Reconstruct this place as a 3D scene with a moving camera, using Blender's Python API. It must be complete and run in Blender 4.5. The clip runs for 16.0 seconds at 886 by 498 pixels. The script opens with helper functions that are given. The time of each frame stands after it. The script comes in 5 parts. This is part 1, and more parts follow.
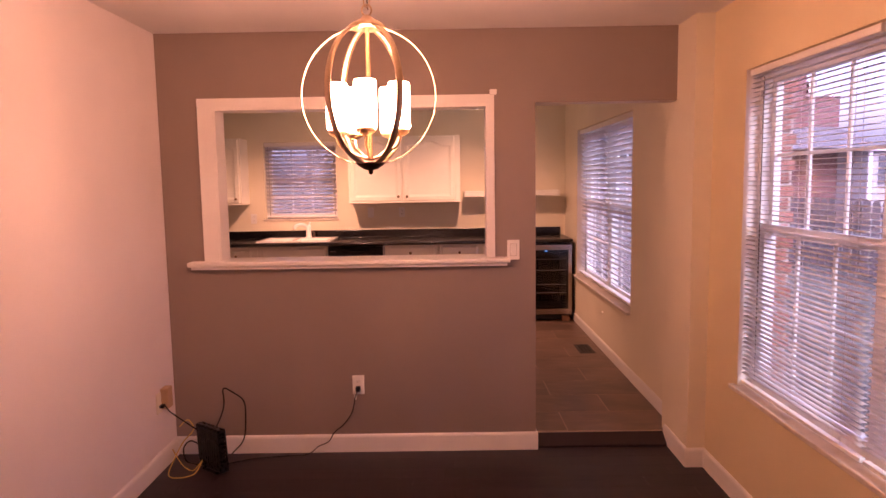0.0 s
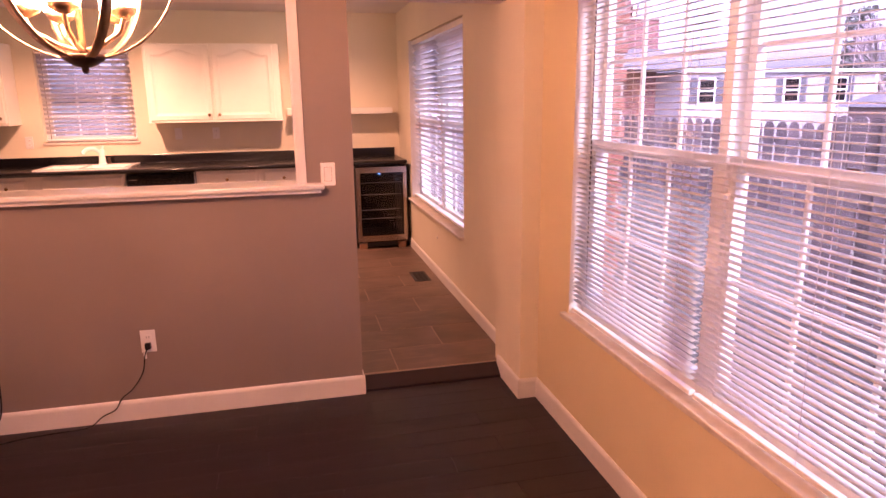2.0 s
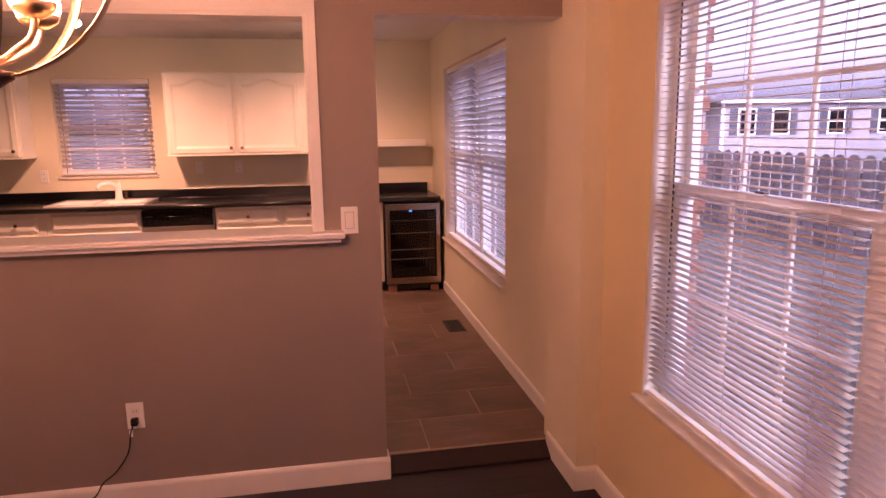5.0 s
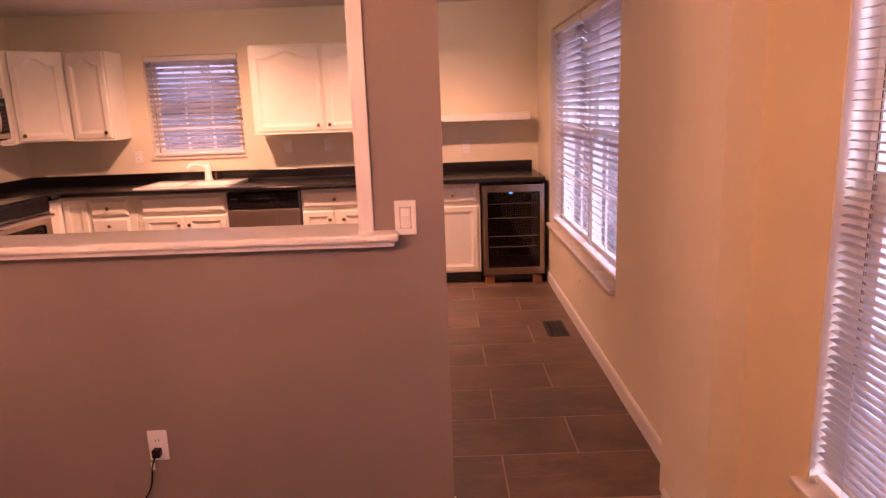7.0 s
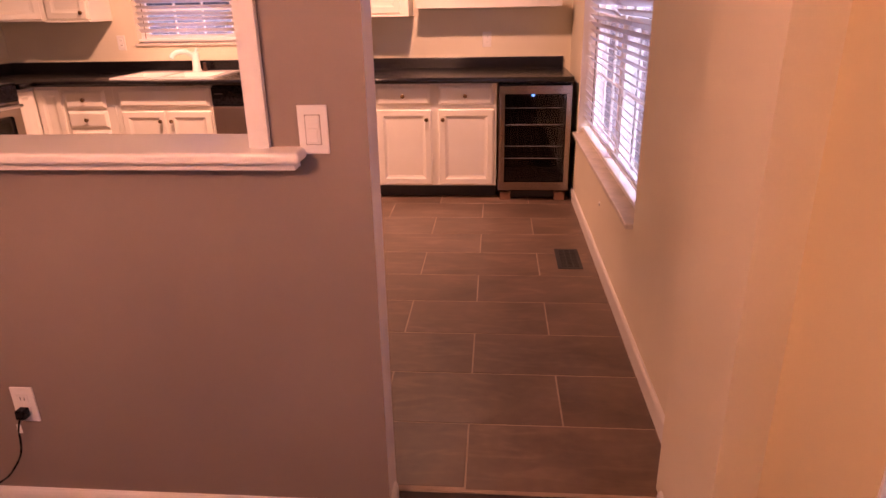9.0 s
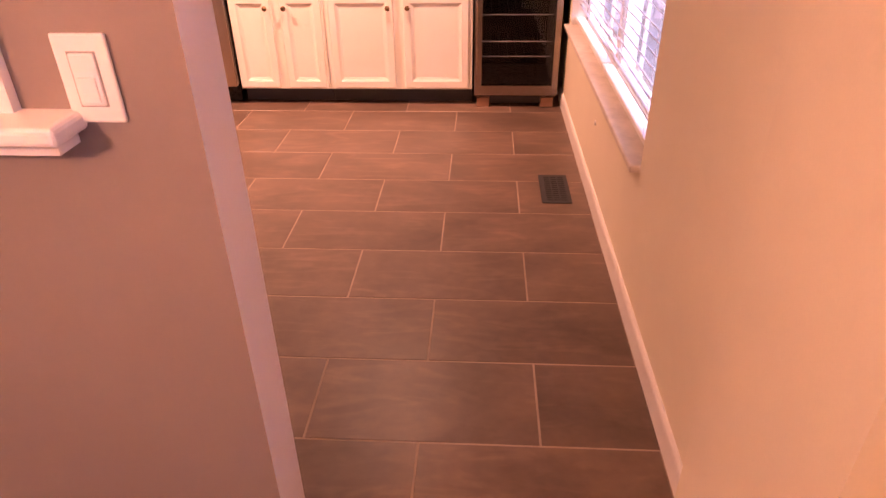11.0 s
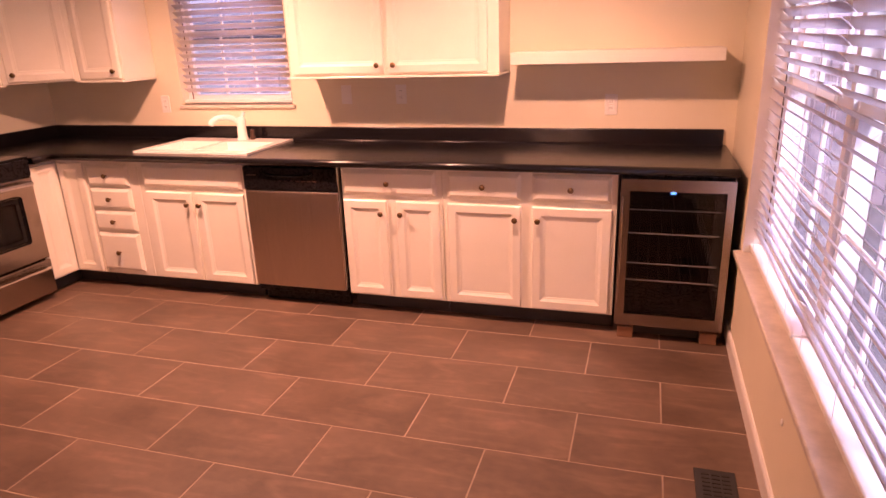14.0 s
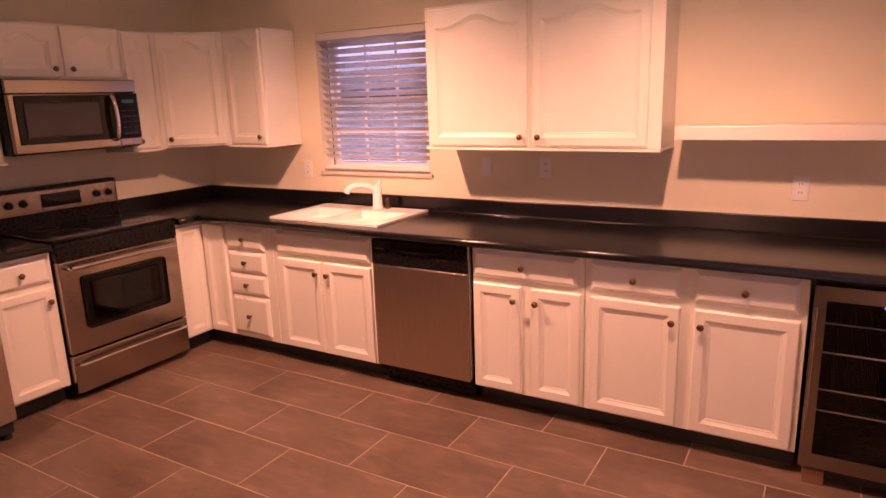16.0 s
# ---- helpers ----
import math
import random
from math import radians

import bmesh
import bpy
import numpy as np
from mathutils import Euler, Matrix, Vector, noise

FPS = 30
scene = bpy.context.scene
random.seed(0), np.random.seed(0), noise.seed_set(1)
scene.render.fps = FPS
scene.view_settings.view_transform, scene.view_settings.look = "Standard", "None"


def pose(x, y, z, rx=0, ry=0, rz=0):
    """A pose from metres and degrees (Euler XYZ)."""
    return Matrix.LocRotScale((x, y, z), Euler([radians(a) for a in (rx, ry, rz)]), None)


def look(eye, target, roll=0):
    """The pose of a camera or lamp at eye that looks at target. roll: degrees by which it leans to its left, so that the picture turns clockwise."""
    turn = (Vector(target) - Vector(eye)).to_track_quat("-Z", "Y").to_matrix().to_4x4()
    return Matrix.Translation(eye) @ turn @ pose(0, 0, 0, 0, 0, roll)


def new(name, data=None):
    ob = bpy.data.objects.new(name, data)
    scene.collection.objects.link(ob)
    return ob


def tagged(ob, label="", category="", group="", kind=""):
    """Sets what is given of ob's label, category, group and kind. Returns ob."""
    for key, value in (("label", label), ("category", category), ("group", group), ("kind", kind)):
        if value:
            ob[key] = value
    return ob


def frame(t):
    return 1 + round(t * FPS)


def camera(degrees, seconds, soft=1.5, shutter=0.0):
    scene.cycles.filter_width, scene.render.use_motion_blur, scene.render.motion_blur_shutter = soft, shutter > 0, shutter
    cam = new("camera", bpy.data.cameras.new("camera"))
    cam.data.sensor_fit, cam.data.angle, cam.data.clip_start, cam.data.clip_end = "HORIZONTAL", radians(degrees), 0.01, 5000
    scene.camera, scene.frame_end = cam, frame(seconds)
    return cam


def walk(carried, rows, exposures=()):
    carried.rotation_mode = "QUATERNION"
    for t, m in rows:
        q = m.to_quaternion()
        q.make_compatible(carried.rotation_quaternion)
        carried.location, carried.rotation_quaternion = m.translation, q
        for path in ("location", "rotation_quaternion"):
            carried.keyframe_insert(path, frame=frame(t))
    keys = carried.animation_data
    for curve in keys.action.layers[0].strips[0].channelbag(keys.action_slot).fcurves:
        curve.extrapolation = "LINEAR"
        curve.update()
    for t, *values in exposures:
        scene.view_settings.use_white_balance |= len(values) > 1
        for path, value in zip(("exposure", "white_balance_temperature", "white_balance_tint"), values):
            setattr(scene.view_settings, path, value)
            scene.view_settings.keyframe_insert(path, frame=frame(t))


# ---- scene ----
cam = camera(68.5, 16.0)

EXPOSURES = [(t, e, 6500, 28) for t, e in ((0, 2.6), (1.0, 2.65), (1.5, 3.05), (2.0, 3.15), (2.5, 3.2), (3.0, 2.95), (3.5, 2.75), (4.0, 2.5), (5.0, 2.52), (7.5, 2.85), (8.5, 2.85), (9.0, 2.9), (9.5, 3.2), (11.8, 3.6), (12.5, 3.6), (13.0, 3.6), (13.5, 3.35), (14.0, 3.1), (15.0, 2.78), (16.0, 2.72))]
PATH = [
    (0, (-0.521, -3.778, 1.544), (-0.531, -1.788, 1.338), -0.9),
    (0.5, (-0.522, -3.636, 1.523), (-0.537, -1.651, 1.275), -1.2),
    (1, (-0.479, -3.516, 1.504), (-0.368, -1.55, 1.155), -1.2),
    (1.5, (-0.369, -3.406, 1.502), (-0.135, -1.465, 1.081), -0.1),
    (2, (-0.314, -3.323, 1.501), (0.128, -1.424, 1.053), -0.8),
    (2.5, (-0.337, -3.233, 1.517), (0.411, -1.428, 1.088), -1.8),
    (3, (-0.379, -3.172, 1.523), (0.55, -1.443, 1.142), -1.3),
    (3.5, (-0.384, -3.105, 1.528), (0.552, -1.375, 1.164), -1.1),
    (4, (-0.324, -3.0, 1.529), (0.409, -1.174, 1.175), -0.9),
    (4.5, (-0.252, -2.9, 1.531), (0.246, -0.993, 1.193), -0.5),
    (5, (-0.235, -2.776, 1.511), (0.119, -0.841, 1.154), -0.8),
    (5.2, (-0.237, -2.712, 1.509), (0.071, -0.769, 1.15), -1.4),
    (7.3, (0.024, -2.027, 1.498), (0.009, -0.075, 1.064), -2.0),
    (7.5, (0.034, -1.948, 1.499), (0.043, 0.004, 1.062), -1.8),
    (8, (0.109, -1.814, 1.487), (0.133, 0.135, 1.038), -1.3),
    (8.5, (0.251, -1.667, 1.464), (0.151, 0.264, 0.954), -0.5),
    (9, (0.298, -1.511, 1.423), (0.142, 0.35, 0.709), -1.1),
    (9.5, (0.314, -1.33, 1.373), (0.231, 0.471, 0.508), 0.2),
    (9.7, (0.315, -1.261, 1.355), (0.269, 0.515, 0.436), 1.2),
    (11.8, (0.438, -0.559, 1.395), (0.28, 1.143, 0.356), -1.7),
    (12, (0.455, -0.504, 1.392), (0.271, 1.199, 0.359), -1.1),
    (12.5, (0.495, -0.334, 1.434), (0.097, 1.372, 0.47), -0.6),
    (13, (0.479, -0.196, 1.475), (-0.014, 1.534, 0.601), -1.4),
    (13.5, (0.422, -0.064, 1.516), (-0.107, 1.714, 0.769), -3.1),
    (14, (0.415, 0.038, 1.545), (-0.156, 1.848, 0.915), -2.1),
    (14.5, (0.442, 0.179, 1.569), (-0.269, 1.968, 1.027), -1.4),
    (15, (0.421, 0.26, 1.575), (-0.424, 2.006, 1.088), -1.2),
    (15.5, (0.374, 0.355, 1.558), (-0.548, 2.067, 1.093), -1.4),
    (16, (0.31, 0.454, 1.593), (-0.68, 2.131, 1.141), -1.9),
]
walk(cam, [(t, look(eye, target, roll)) for t, eye, target, roll in PATH], EXPOSURES)

# ---- world, sun, exposure ----
world = bpy.data.worlds.new("world")
scene.world = world
world.use_nodes = True
wn, wl = world.node_tree.nodes, world.node_tree.links
sky = wn.new("ShaderNodeTexSky")
sky.sky_type, sky.sun_disc = "NISHITA", False
sky.sun_elevation, sky.sun_rotation = radians(28), radians(200)
sky.air_density, sky.dust_density, sky.ozone_density = 1.0, 5.0, 2.0
grey_sky = wn.new("ShaderNodeHueSaturation")
grey_sky.inputs["Saturation"].default_value = 0.35
wl.new(sky.outputs[0], grey_sky.inputs["Color"])
cool = wn.new("ShaderNodeVectorMath")
cool.operation = "MULTIPLY"
cool.inputs[1].default_value = (1.05, 0.94, 1.52)
wl.new(grey_sky.outputs[0], cool.inputs[0])
wl.new(cool.outputs[0], wn["Background"].inputs["Color"])
wn["Background"].inputs["Strength"].default_value = 0.08

sun_lamp = bpy.data.lights.new("sun", "SUN")
sun_lamp.energy, sun_lamp.angle, sun_lamp.color = 0.5, radians(20), (0.96, 0.97, 1.0)
sun = new("sun", sun_lamp)
sun.matrix_world = look((20, -30, 25), (0, 0, 0))

WARM = (1.0, 0.470, 0.285)
HEADS = ((-1.92, 2.42, 2.355, 1.62), (-0.21, 2.50, 2.31, 0.82))
SPOT_W = 23.5
SHADE_GLOW = 23.0
for hx, hy, hz, share in HEADS:
    lamp = bpy.data.lights.new("spot_lamp", "SPOT")
    lamp.energy, lamp.color, lamp.shadow_soft_size = SPOT_W * share, WARM, 0.035
    lamp.spot_size, lamp.spot_blend = radians(142), 1.0
    new("spot_lamp", lamp).matrix_world = look((hx, hy + 0.115, hz - 0.055), (hx, hy + 0.42, hz - 1.4))


# ---- materials ----
def mat(name, color, rough=0.6, metal=0.0, vary=0.06, scale=6.0, fine=60.0, bump=0.03, spec=0.5, stretch=(1, 1, 1), each=0.0, coat=0.0):
    m = bpy.data.materials.new(name)
    m.use_nodes = True
    n, l = m.node_tree.nodes, m.node_tree.links
    b = n["Principled BSDF"]
    b.inputs["Metallic"].default_value = metal
    b.inputs["Specular IOR Level"].default_value = spec
    b.inputs["Coat Weight"].default_value = coat
    tc = n.new("ShaderNodeTexCoord")
    mp = n.new("ShaderNodeMapping")
    mp.inputs["Scale"].default_value = stretch
    l.new(tc.outputs["Object"], mp.inputs["Vector"])
    src = mp.outputs[0]
    if each:
        info = n.new("ShaderNodeObjectInfo")
        add = n.new("ShaderNodeVectorMath")
        mul = n.new("ShaderNodeVectorMath")
        mul.operation = "SCALE"
        mul.inputs["Scale"].default_value = 37.0
        l.new(info.outputs["Random"], mul.inputs[0])
        l.new(src, add.inputs[0])
        l.new(mul.outputs[0], add.inputs[1])
        src = add.outputs[0]
    big = n.new("ShaderNodeTexNoise")
    big.inputs["Scale"].default_value, big.inputs["Detail"].default_value = scale, 6
    l.new(src, big.inputs["Vector"])
    small = n.new("ShaderNodeTexNoise")
    small.inputs["Scale"].default_value, small.inputs["Detail"].default_value = fine, 4
    l.new(src, small.inputs["Vector"])
    mix = n.new("ShaderNodeMath")
    mix.operation = "MULTIPLY_ADD"
    mix.inputs[1].default_value = 0.35
    l.new(small.outputs[0], mix.inputs[0])
    l.new(big.outputs[0], mix.inputs[2])
    fac = mix.outputs[0]
    if each:
        m2 = n.new("ShaderNodeMath")
        m2.operation = "MULTIPLY_ADD"
        m2.inputs[1].default_value = each
        l.new(info.outputs["Random"], m2.inputs[0])
        l.new(fac, m2.inputs[2])
        fac = m2.outputs[0]
    ramp = n.new("ShaderNodeMapRange")
    ramp.inputs["From Min"].default_value, ramp.inputs["From Max"].default_value = 0.3, 1.05 + each
    ramp.inputs["To Min"].default_value, ramp.inputs["To Max"].default_value = 1 - vary * 2, 1 + vary * 2
    l.new(fac, ramp.inputs["Value"])
    col = n.new("ShaderNodeVectorMath")
    col.operation = "SCALE"
    col.inputs[0].default_value = color
    l.new(ramp.outputs[0], col.inputs["Scale"])
    l.new(col.outputs[0], b.inputs["Base Color"])
    rr = n.new("ShaderNodeMapRange")
    rr.inputs["To Min"].default_value, rr.inputs["To Max"].default_value = max(0.02, rough - 0.08), min(1, rough + 0.08)
    l.new(small.outputs[0], rr.inputs["Value"])
    l.new(rr.outputs[0], b.inputs["Roughness"])
    if bump:
        bp = n.new("ShaderNodeBump")
        bp.inputs["Strength"].default_value, bp.inputs["Distance"].default_value = bump * 5, 0.004
        l.new(mix.outputs[0], bp.inputs["Height"])
        l.new(bp.outputs[0], b.inputs["Normal"])
    return m


def glow(name, color, strength, base=0.8):
    m = bpy.data.materials.new(name)
    m.use_nodes = True
    b = m.node_tree.nodes["Principled BSDF"]
    b.inputs["Base Color"].default_value = (base, base, base, 1)
    b.inputs["Emission Color"].default_value = (*color, 1)
    b.inputs["Emission Strength"].default_value = strength
    return m


def clear_glass(name, tint=(1, 1, 1), rough=0.0):
    m = bpy.data.materials.new(name)
    m.use_nodes = True
    n, l = m.node_tree.nodes, m.node_tree.links
    n.remove(n["Principled BSDF"])
    tr, gl, mx, lw = (n.new("ShaderNode" + k) for k in ("BsdfTransparent", "BsdfGlossy", "MixShader", "LayerWeight"))
    tr.inputs[0].default_value = (*tint, 1)
    gl.inputs["Roughness"].default_value = rough
    lw.inputs["Blend"].default_value = 0.5
    pw, sc = n.new("ShaderNodeMath"), n.new("ShaderNodeMath")
    pw.operation, pw.inputs[1].default_value = "POWER", 4.0
    sc.operation, sc.inputs[1].default_value, sc.inputs[2].default_value = "MULTIPLY_ADD", 0.6, 0.035
    l.new(lw.outputs["Facing"], pw.inputs[0])
    l.new(pw.outputs[0], sc.inputs[0])
    l.new(sc.outputs[0], mx.inputs[0])
    l.new(tr.outputs[0], mx.inputs[1])
    l.new(gl.outputs[0], mx.inputs[2])
    l.new(mx.outputs[0], n["Material Output"].inputs["Surface"])
    return m


M_GREY = mat("grey_paint", (0.266, 0.209, 0.179), 0.6, vary=0.04, scale=2.0, fine=180, bump=0.025)
M_WHITE_WALL = mat("pale_wall_paint", (0.79, 0.735, 0.735), 0.6, vary=0.03, scale=2.0, fine=180, bump=0.025)
M_CREAM = mat("cream_wall_paint", (0.78, 0.71, 0.555), 0.6, vary=0.03, scale=2.0, fine=180, bump=0.025)
M_TAN = mat("tan_wall_paint", (0.74, 0.62, 0.39), 0.6, vary=0.03, scale=2.0, fine=180, bump=0.025)
M_CEIL = mat("ceiling_paint", (0.72, 0.70, 0.68), 0.8, vary=0.03, scale=3.0, fine=120, bump=0.06)
M_TRIM = mat("white_trim_paint", (0.80, 0.77, 0.74), 0.35, vary=0.03, scale=4, fine=90, bump=0.015)
M_CAB = mat("white_cabinet_paint", (0.83, 0.80, 0.71), 0.32, vary=0.025, scale=5, fine=110, bump=0.015)
M_COUNTER = mat("dark_laminate", (0.007, 0.006, 0.0075), 0.22, spec=0.55, vary=0.08, scale=30, fine=240, bump=0.006)
M_STEEL = mat("brushed_steel", (0.40, 0.345, 0.30), 0.22, 1.0, vary=0.05, scale=4, fine=60, bump=0.01, stretch=(1, 1, 60))
M_STEELV = mat("brushed_steel_door", (0.60, 0.52, 0.44), 0.30, 1.0, vary=0.05, scale=4, fine=60, bump=0.01, stretch=(60, 60, 1))
M_CHROME = mat("polished_metal", (0.7, 0.68, 0.66), 0.12, 1.0, vary=0.02, bump=0)
M_BLACK = mat("black_plastic", (0.008, 0.007, 0.008), 0.28, spec=0.22, vary=0.1, scale=10, bump=0.01)
M_BLACKGLASS = mat("black_glass", (0.006, 0.006, 0.007), 0.06, spec=0.25, vary=0.05, bump=0)
M_RUBBER = mat("black_rubber", (0.018, 0.017, 0.018), 0.6, vary=0.1, bump=0.02)
M_KNOB = mat("antique_brass", (0.22, 0.14, 0.07), 0.32, 1.0, vary=0.15, scale=80, bump=0.01)
M_BRONZE = mat("brushed_bronze", (0.58, 0.43, 0.28), 0.36, 1.0, vary=0.1, scale=30, bump=0.01)
M_DARKBRONZE = mat("dark_bronze", (0.10, 0.06, 0.045), 0.4, 0.8, vary=0.15, scale=30, bump=0.01)
M_TILE = mat("slate_tile", (0.150, 0.099, 0.071), 0.40, vary=0.30, scale=3.2, fine=26, bump=0.05, stretch=(0.9, 1.15, 1), each=0.15)
tn, tk = M_TILE.node_tree.nodes, M_TILE.node_tree.links
base_link = tn["Principled BSDF"].inputs["Base Color"].links[0].from_socket
vtc, vmp, vno, vob = tn.new("ShaderNodeTexCoord"), tn.new("ShaderNodeMapping"), tn.new("ShaderNodeTexNoise"), tn.new("ShaderNodeObjectInfo")
vmp.inputs["Rotation"].default_value, vmp.inputs["Scale"].default_value = (0, 0, radians(35)), (1.2, 5.0, 1)
vsh = tn.new("ShaderNodeVectorMath")
vsh.operation, vsh.inputs["Scale"].default_value = "SCALE", 53.0
tk.new(vob.outputs["Random"], vsh.inputs[0])
tk.new(vsh.outputs[0], vmp.inputs["Location"])
vno.inputs["Scale"].default_value, vno.inputs["Detail"].default_value, vno.inputs["Distortion"].default_value = 2.2, 8, 1.6
tk.new(vtc.outputs["Object"], vmp.inputs["Vector"])
tk.new(vmp.outputs[0], vno.inputs["Vector"])
vra = tn.new("ShaderNodeMapRange")
vra.inputs["From Min"].default_value, vra.inputs["From Max"].default_value = 0.50, 0.72
vra.inputs["To Min"].default_value, vra.inputs["To Max"].default_value = 0.95, 1.28
tk.new(vno.outputs[0], vra.inputs["Value"])
vmu = tn.new("ShaderNodeVectorMath")
vmu.operation = "SCALE"
tk.new(base_link, vmu.inputs[0])
tk.new(vra.outputs[0], vmu.inputs["Scale"])
tk.new(vmu.outputs[0], tn["Principled BSDF"].inputs["Base Color"])
M_GROUT = mat("grout", (0.38, 0.29, 0.225), 0.85, vary=0.12, scale=12, bump=0.05)
M_PLANK = mat("dark_wood_floor", (0.018, 0.0098, 0.0128), 0.45, vary=0.3, scale=5, fine=50, bump=0.03, stretch=(0.25, 4, 1), each=0.3)
M_BLIND = mat("white_blind_slat", (0.82, 0.80, 0.80), 0.45, vary=0.02, scale=8, bump=0.01)
bn_, bl_ = M_BLIND.node_tree.nodes, M_BLIND.node_tree.links
tl_, mx_ = bn_.new("ShaderNodeBsdfTranslucent"), bn_.new("ShaderNodeMixShader")
tl_.inputs["Color"].default_value = (0.92, 0.90, 0.92, 1)
mx_.inputs[0].default_value = 0.42
bl_.new(bn_["Principled BSDF"].outputs[0], mx_.inputs[1])
bl_.new(tl_.outputs[0], mx_.inputs[2])
bl_.new(mx_.outputs[0], bn_["Material Output"].inputs["Surface"])
M_VINYL = mat("white_vinyl", (0.82, 0.81, 0.80), 0.35, vary=0.02, scale=8, bump=0.008)
M_MARBLE = mat("marble_sill", (0.64, 0.57, 0.50), 0.4, vary=0.12, scale=14, fine=60, bump=0.01)
M_SINK = mat("white_enamel", (0.84, 0.82, 0.79), 0.15, vary=0.02, bump=0)
M_IVORY = mat("ivory_plastic", (0.78, 0.73, 0.62), 0.35, vary=0.02, bump=0)
M_PLATE = mat("white_plastic", (0.82, 0.80, 0.77), 0.35, vary=0.02, bump=0)
M_YELLOW = mat("yellow_cable", (0.62, 0.42, 0.10), 0.5, vary=0.05, bump=0)
M_FENCE = mat("weathered_fence_wood", (0.105, 0.085, 0.08), 0.85, vary=0.35, scale=3, fine=40, bump=0.08, stretch=(3, 3, 0.4), each=0.4)
M_BRICK = mat("red_brick", (0.30, 0.12, 0.09), 0.85, vary=0.25, scale=4, fine=40, bump=0.06, each=0.4)
M_MORTAR = mat("mortar", (0.42, 0.36, 0.32), 0.9, vary=0.1, bump=0.05)
M_SIDING = mat("pale_siding", (0.25, 0.245, 0.25), 0.6, vary=0.05, scale=1.5, bump=0.02)
M_SHUTTER = mat("dark_shutter", (0.05, 0.05, 0.06), 0.5, vary=0.1, bump=0.02)
M_ROOF = mat("grey_shingles", (0.125, 0.12, 0.132), 0.9, vary=0.2, scale=2, fine=12, bump=0.1)
M_GRASS = mat("winter_grass", (0.085, 0.078, 0.062), 0.95, vary=0.3, scale=0.5, fine=6, bump=0.2)
M_BARK = mat("bark", (0.17, 0.145, 0.13), 0.9, vary=0.3, scale=5, fine=30, bump=0.1)
M_TWIG = mat("bare_twigs", (0.28, 0.245, 0.25), 0.9, vary=0.25, bump=0)
M_NEEDLE = mat("pine_needles", (0.085, 0.10, 0.08), 0.8, vary=0.3, bump=0)
M_STICK = mat("varnished_wood", (0.60, 0.31, 0.17), 0.4, vary=0.2, scale=8, fine=60, bump=0.02, stretch=(4, 4, 0.4))
M_GLASS = clear_glass("window_glass")
M_SMOKED = clear_glass("smoked_glass", (0.58, 0.56, 0.56), 0.02)
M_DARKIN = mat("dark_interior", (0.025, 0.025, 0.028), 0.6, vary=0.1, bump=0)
M_COPPER = mat("brown_foot", (0.34, 0.19, 0.12), 0.45, 0.4, vary=0.1, bump=0.01)
M_SHADE = glow("lit_glass_shade", (1.0, 0.460, 0.268), SHADE_GLOW)
M_LED = glow("blue_display", (0.10, 0.35, 1.0), 0.9, 0.05)
M_BULB = glow("lamp_face", (1.0, 0.70, 0.48), 20.0)
M_GREENLED = glow("green_digits", (0.1, 0.5, 0.25), 0.01, 0.02)


# ---- mesh helpers ----
def box(bm, x0, x1, y0, y1, z0, z1, slot=0):
    v = [bm.verts.new(p) for p in ((x0, y0, z0), (x1, y0, z0), (x1, y1, z0), (x0, y1, z0), (x0, y0, z1), (x1, y0, z1), (x1, y1, z1), (x0, y1, z1))]
    fs = [bm.faces.new([v[i] for i in f]) for f in ((3, 2, 1, 0), (4, 5, 6, 7), (0, 1, 5, 4), (1, 2, 6, 5), (2, 3, 7, 6), (3, 0, 4, 7))]
    for f in fs:
        f.material_index = slot
    return fs


def bevel(bm, w, seg=2):
    bmesh.ops.bevel(bm, geom=bm.edges[:], offset=w, segments=seg, affect="EDGES", profile=0.5)
    return bm


def rbox(x0, x1, y0, y1, z0, z1, w=0.004, seg=2):
    bm = bmesh.new()
    box(bm, x0, x1, y0, y1, z0, z1)
    return bevel(bm, w, seg)


def lathe(profile, n=16, axis="z"):
    """A turned solid from (radius, height) pairs."""
    bm = bmesh.new()
    rings = []
    for r, h in profile:
        ring = []
        for i in range(n):
            a = 2 * math.pi * i / n
            p = (r * math.cos(a), r * math.sin(a), h)
            if axis == "y":
                p = (p[0], -p[2], p[1])
            elif axis == "x":
                p = (p[2], p[0], p[1])
            ring.append(bm.verts.new(p))
        rings.append(ring)
    for a, b in zip(rings, rings[1:]):
        for i in range(n):
            bm.faces.new((a[i], a[(i + 1) % n], b[(i + 1) % n], b[i]))
    bm.faces.new(rings[0][::-1])
    bm.faces.new(rings[-1])
    bmesh.ops.recalc_face_normals(bm, faces=bm.faces[:])
    return bm


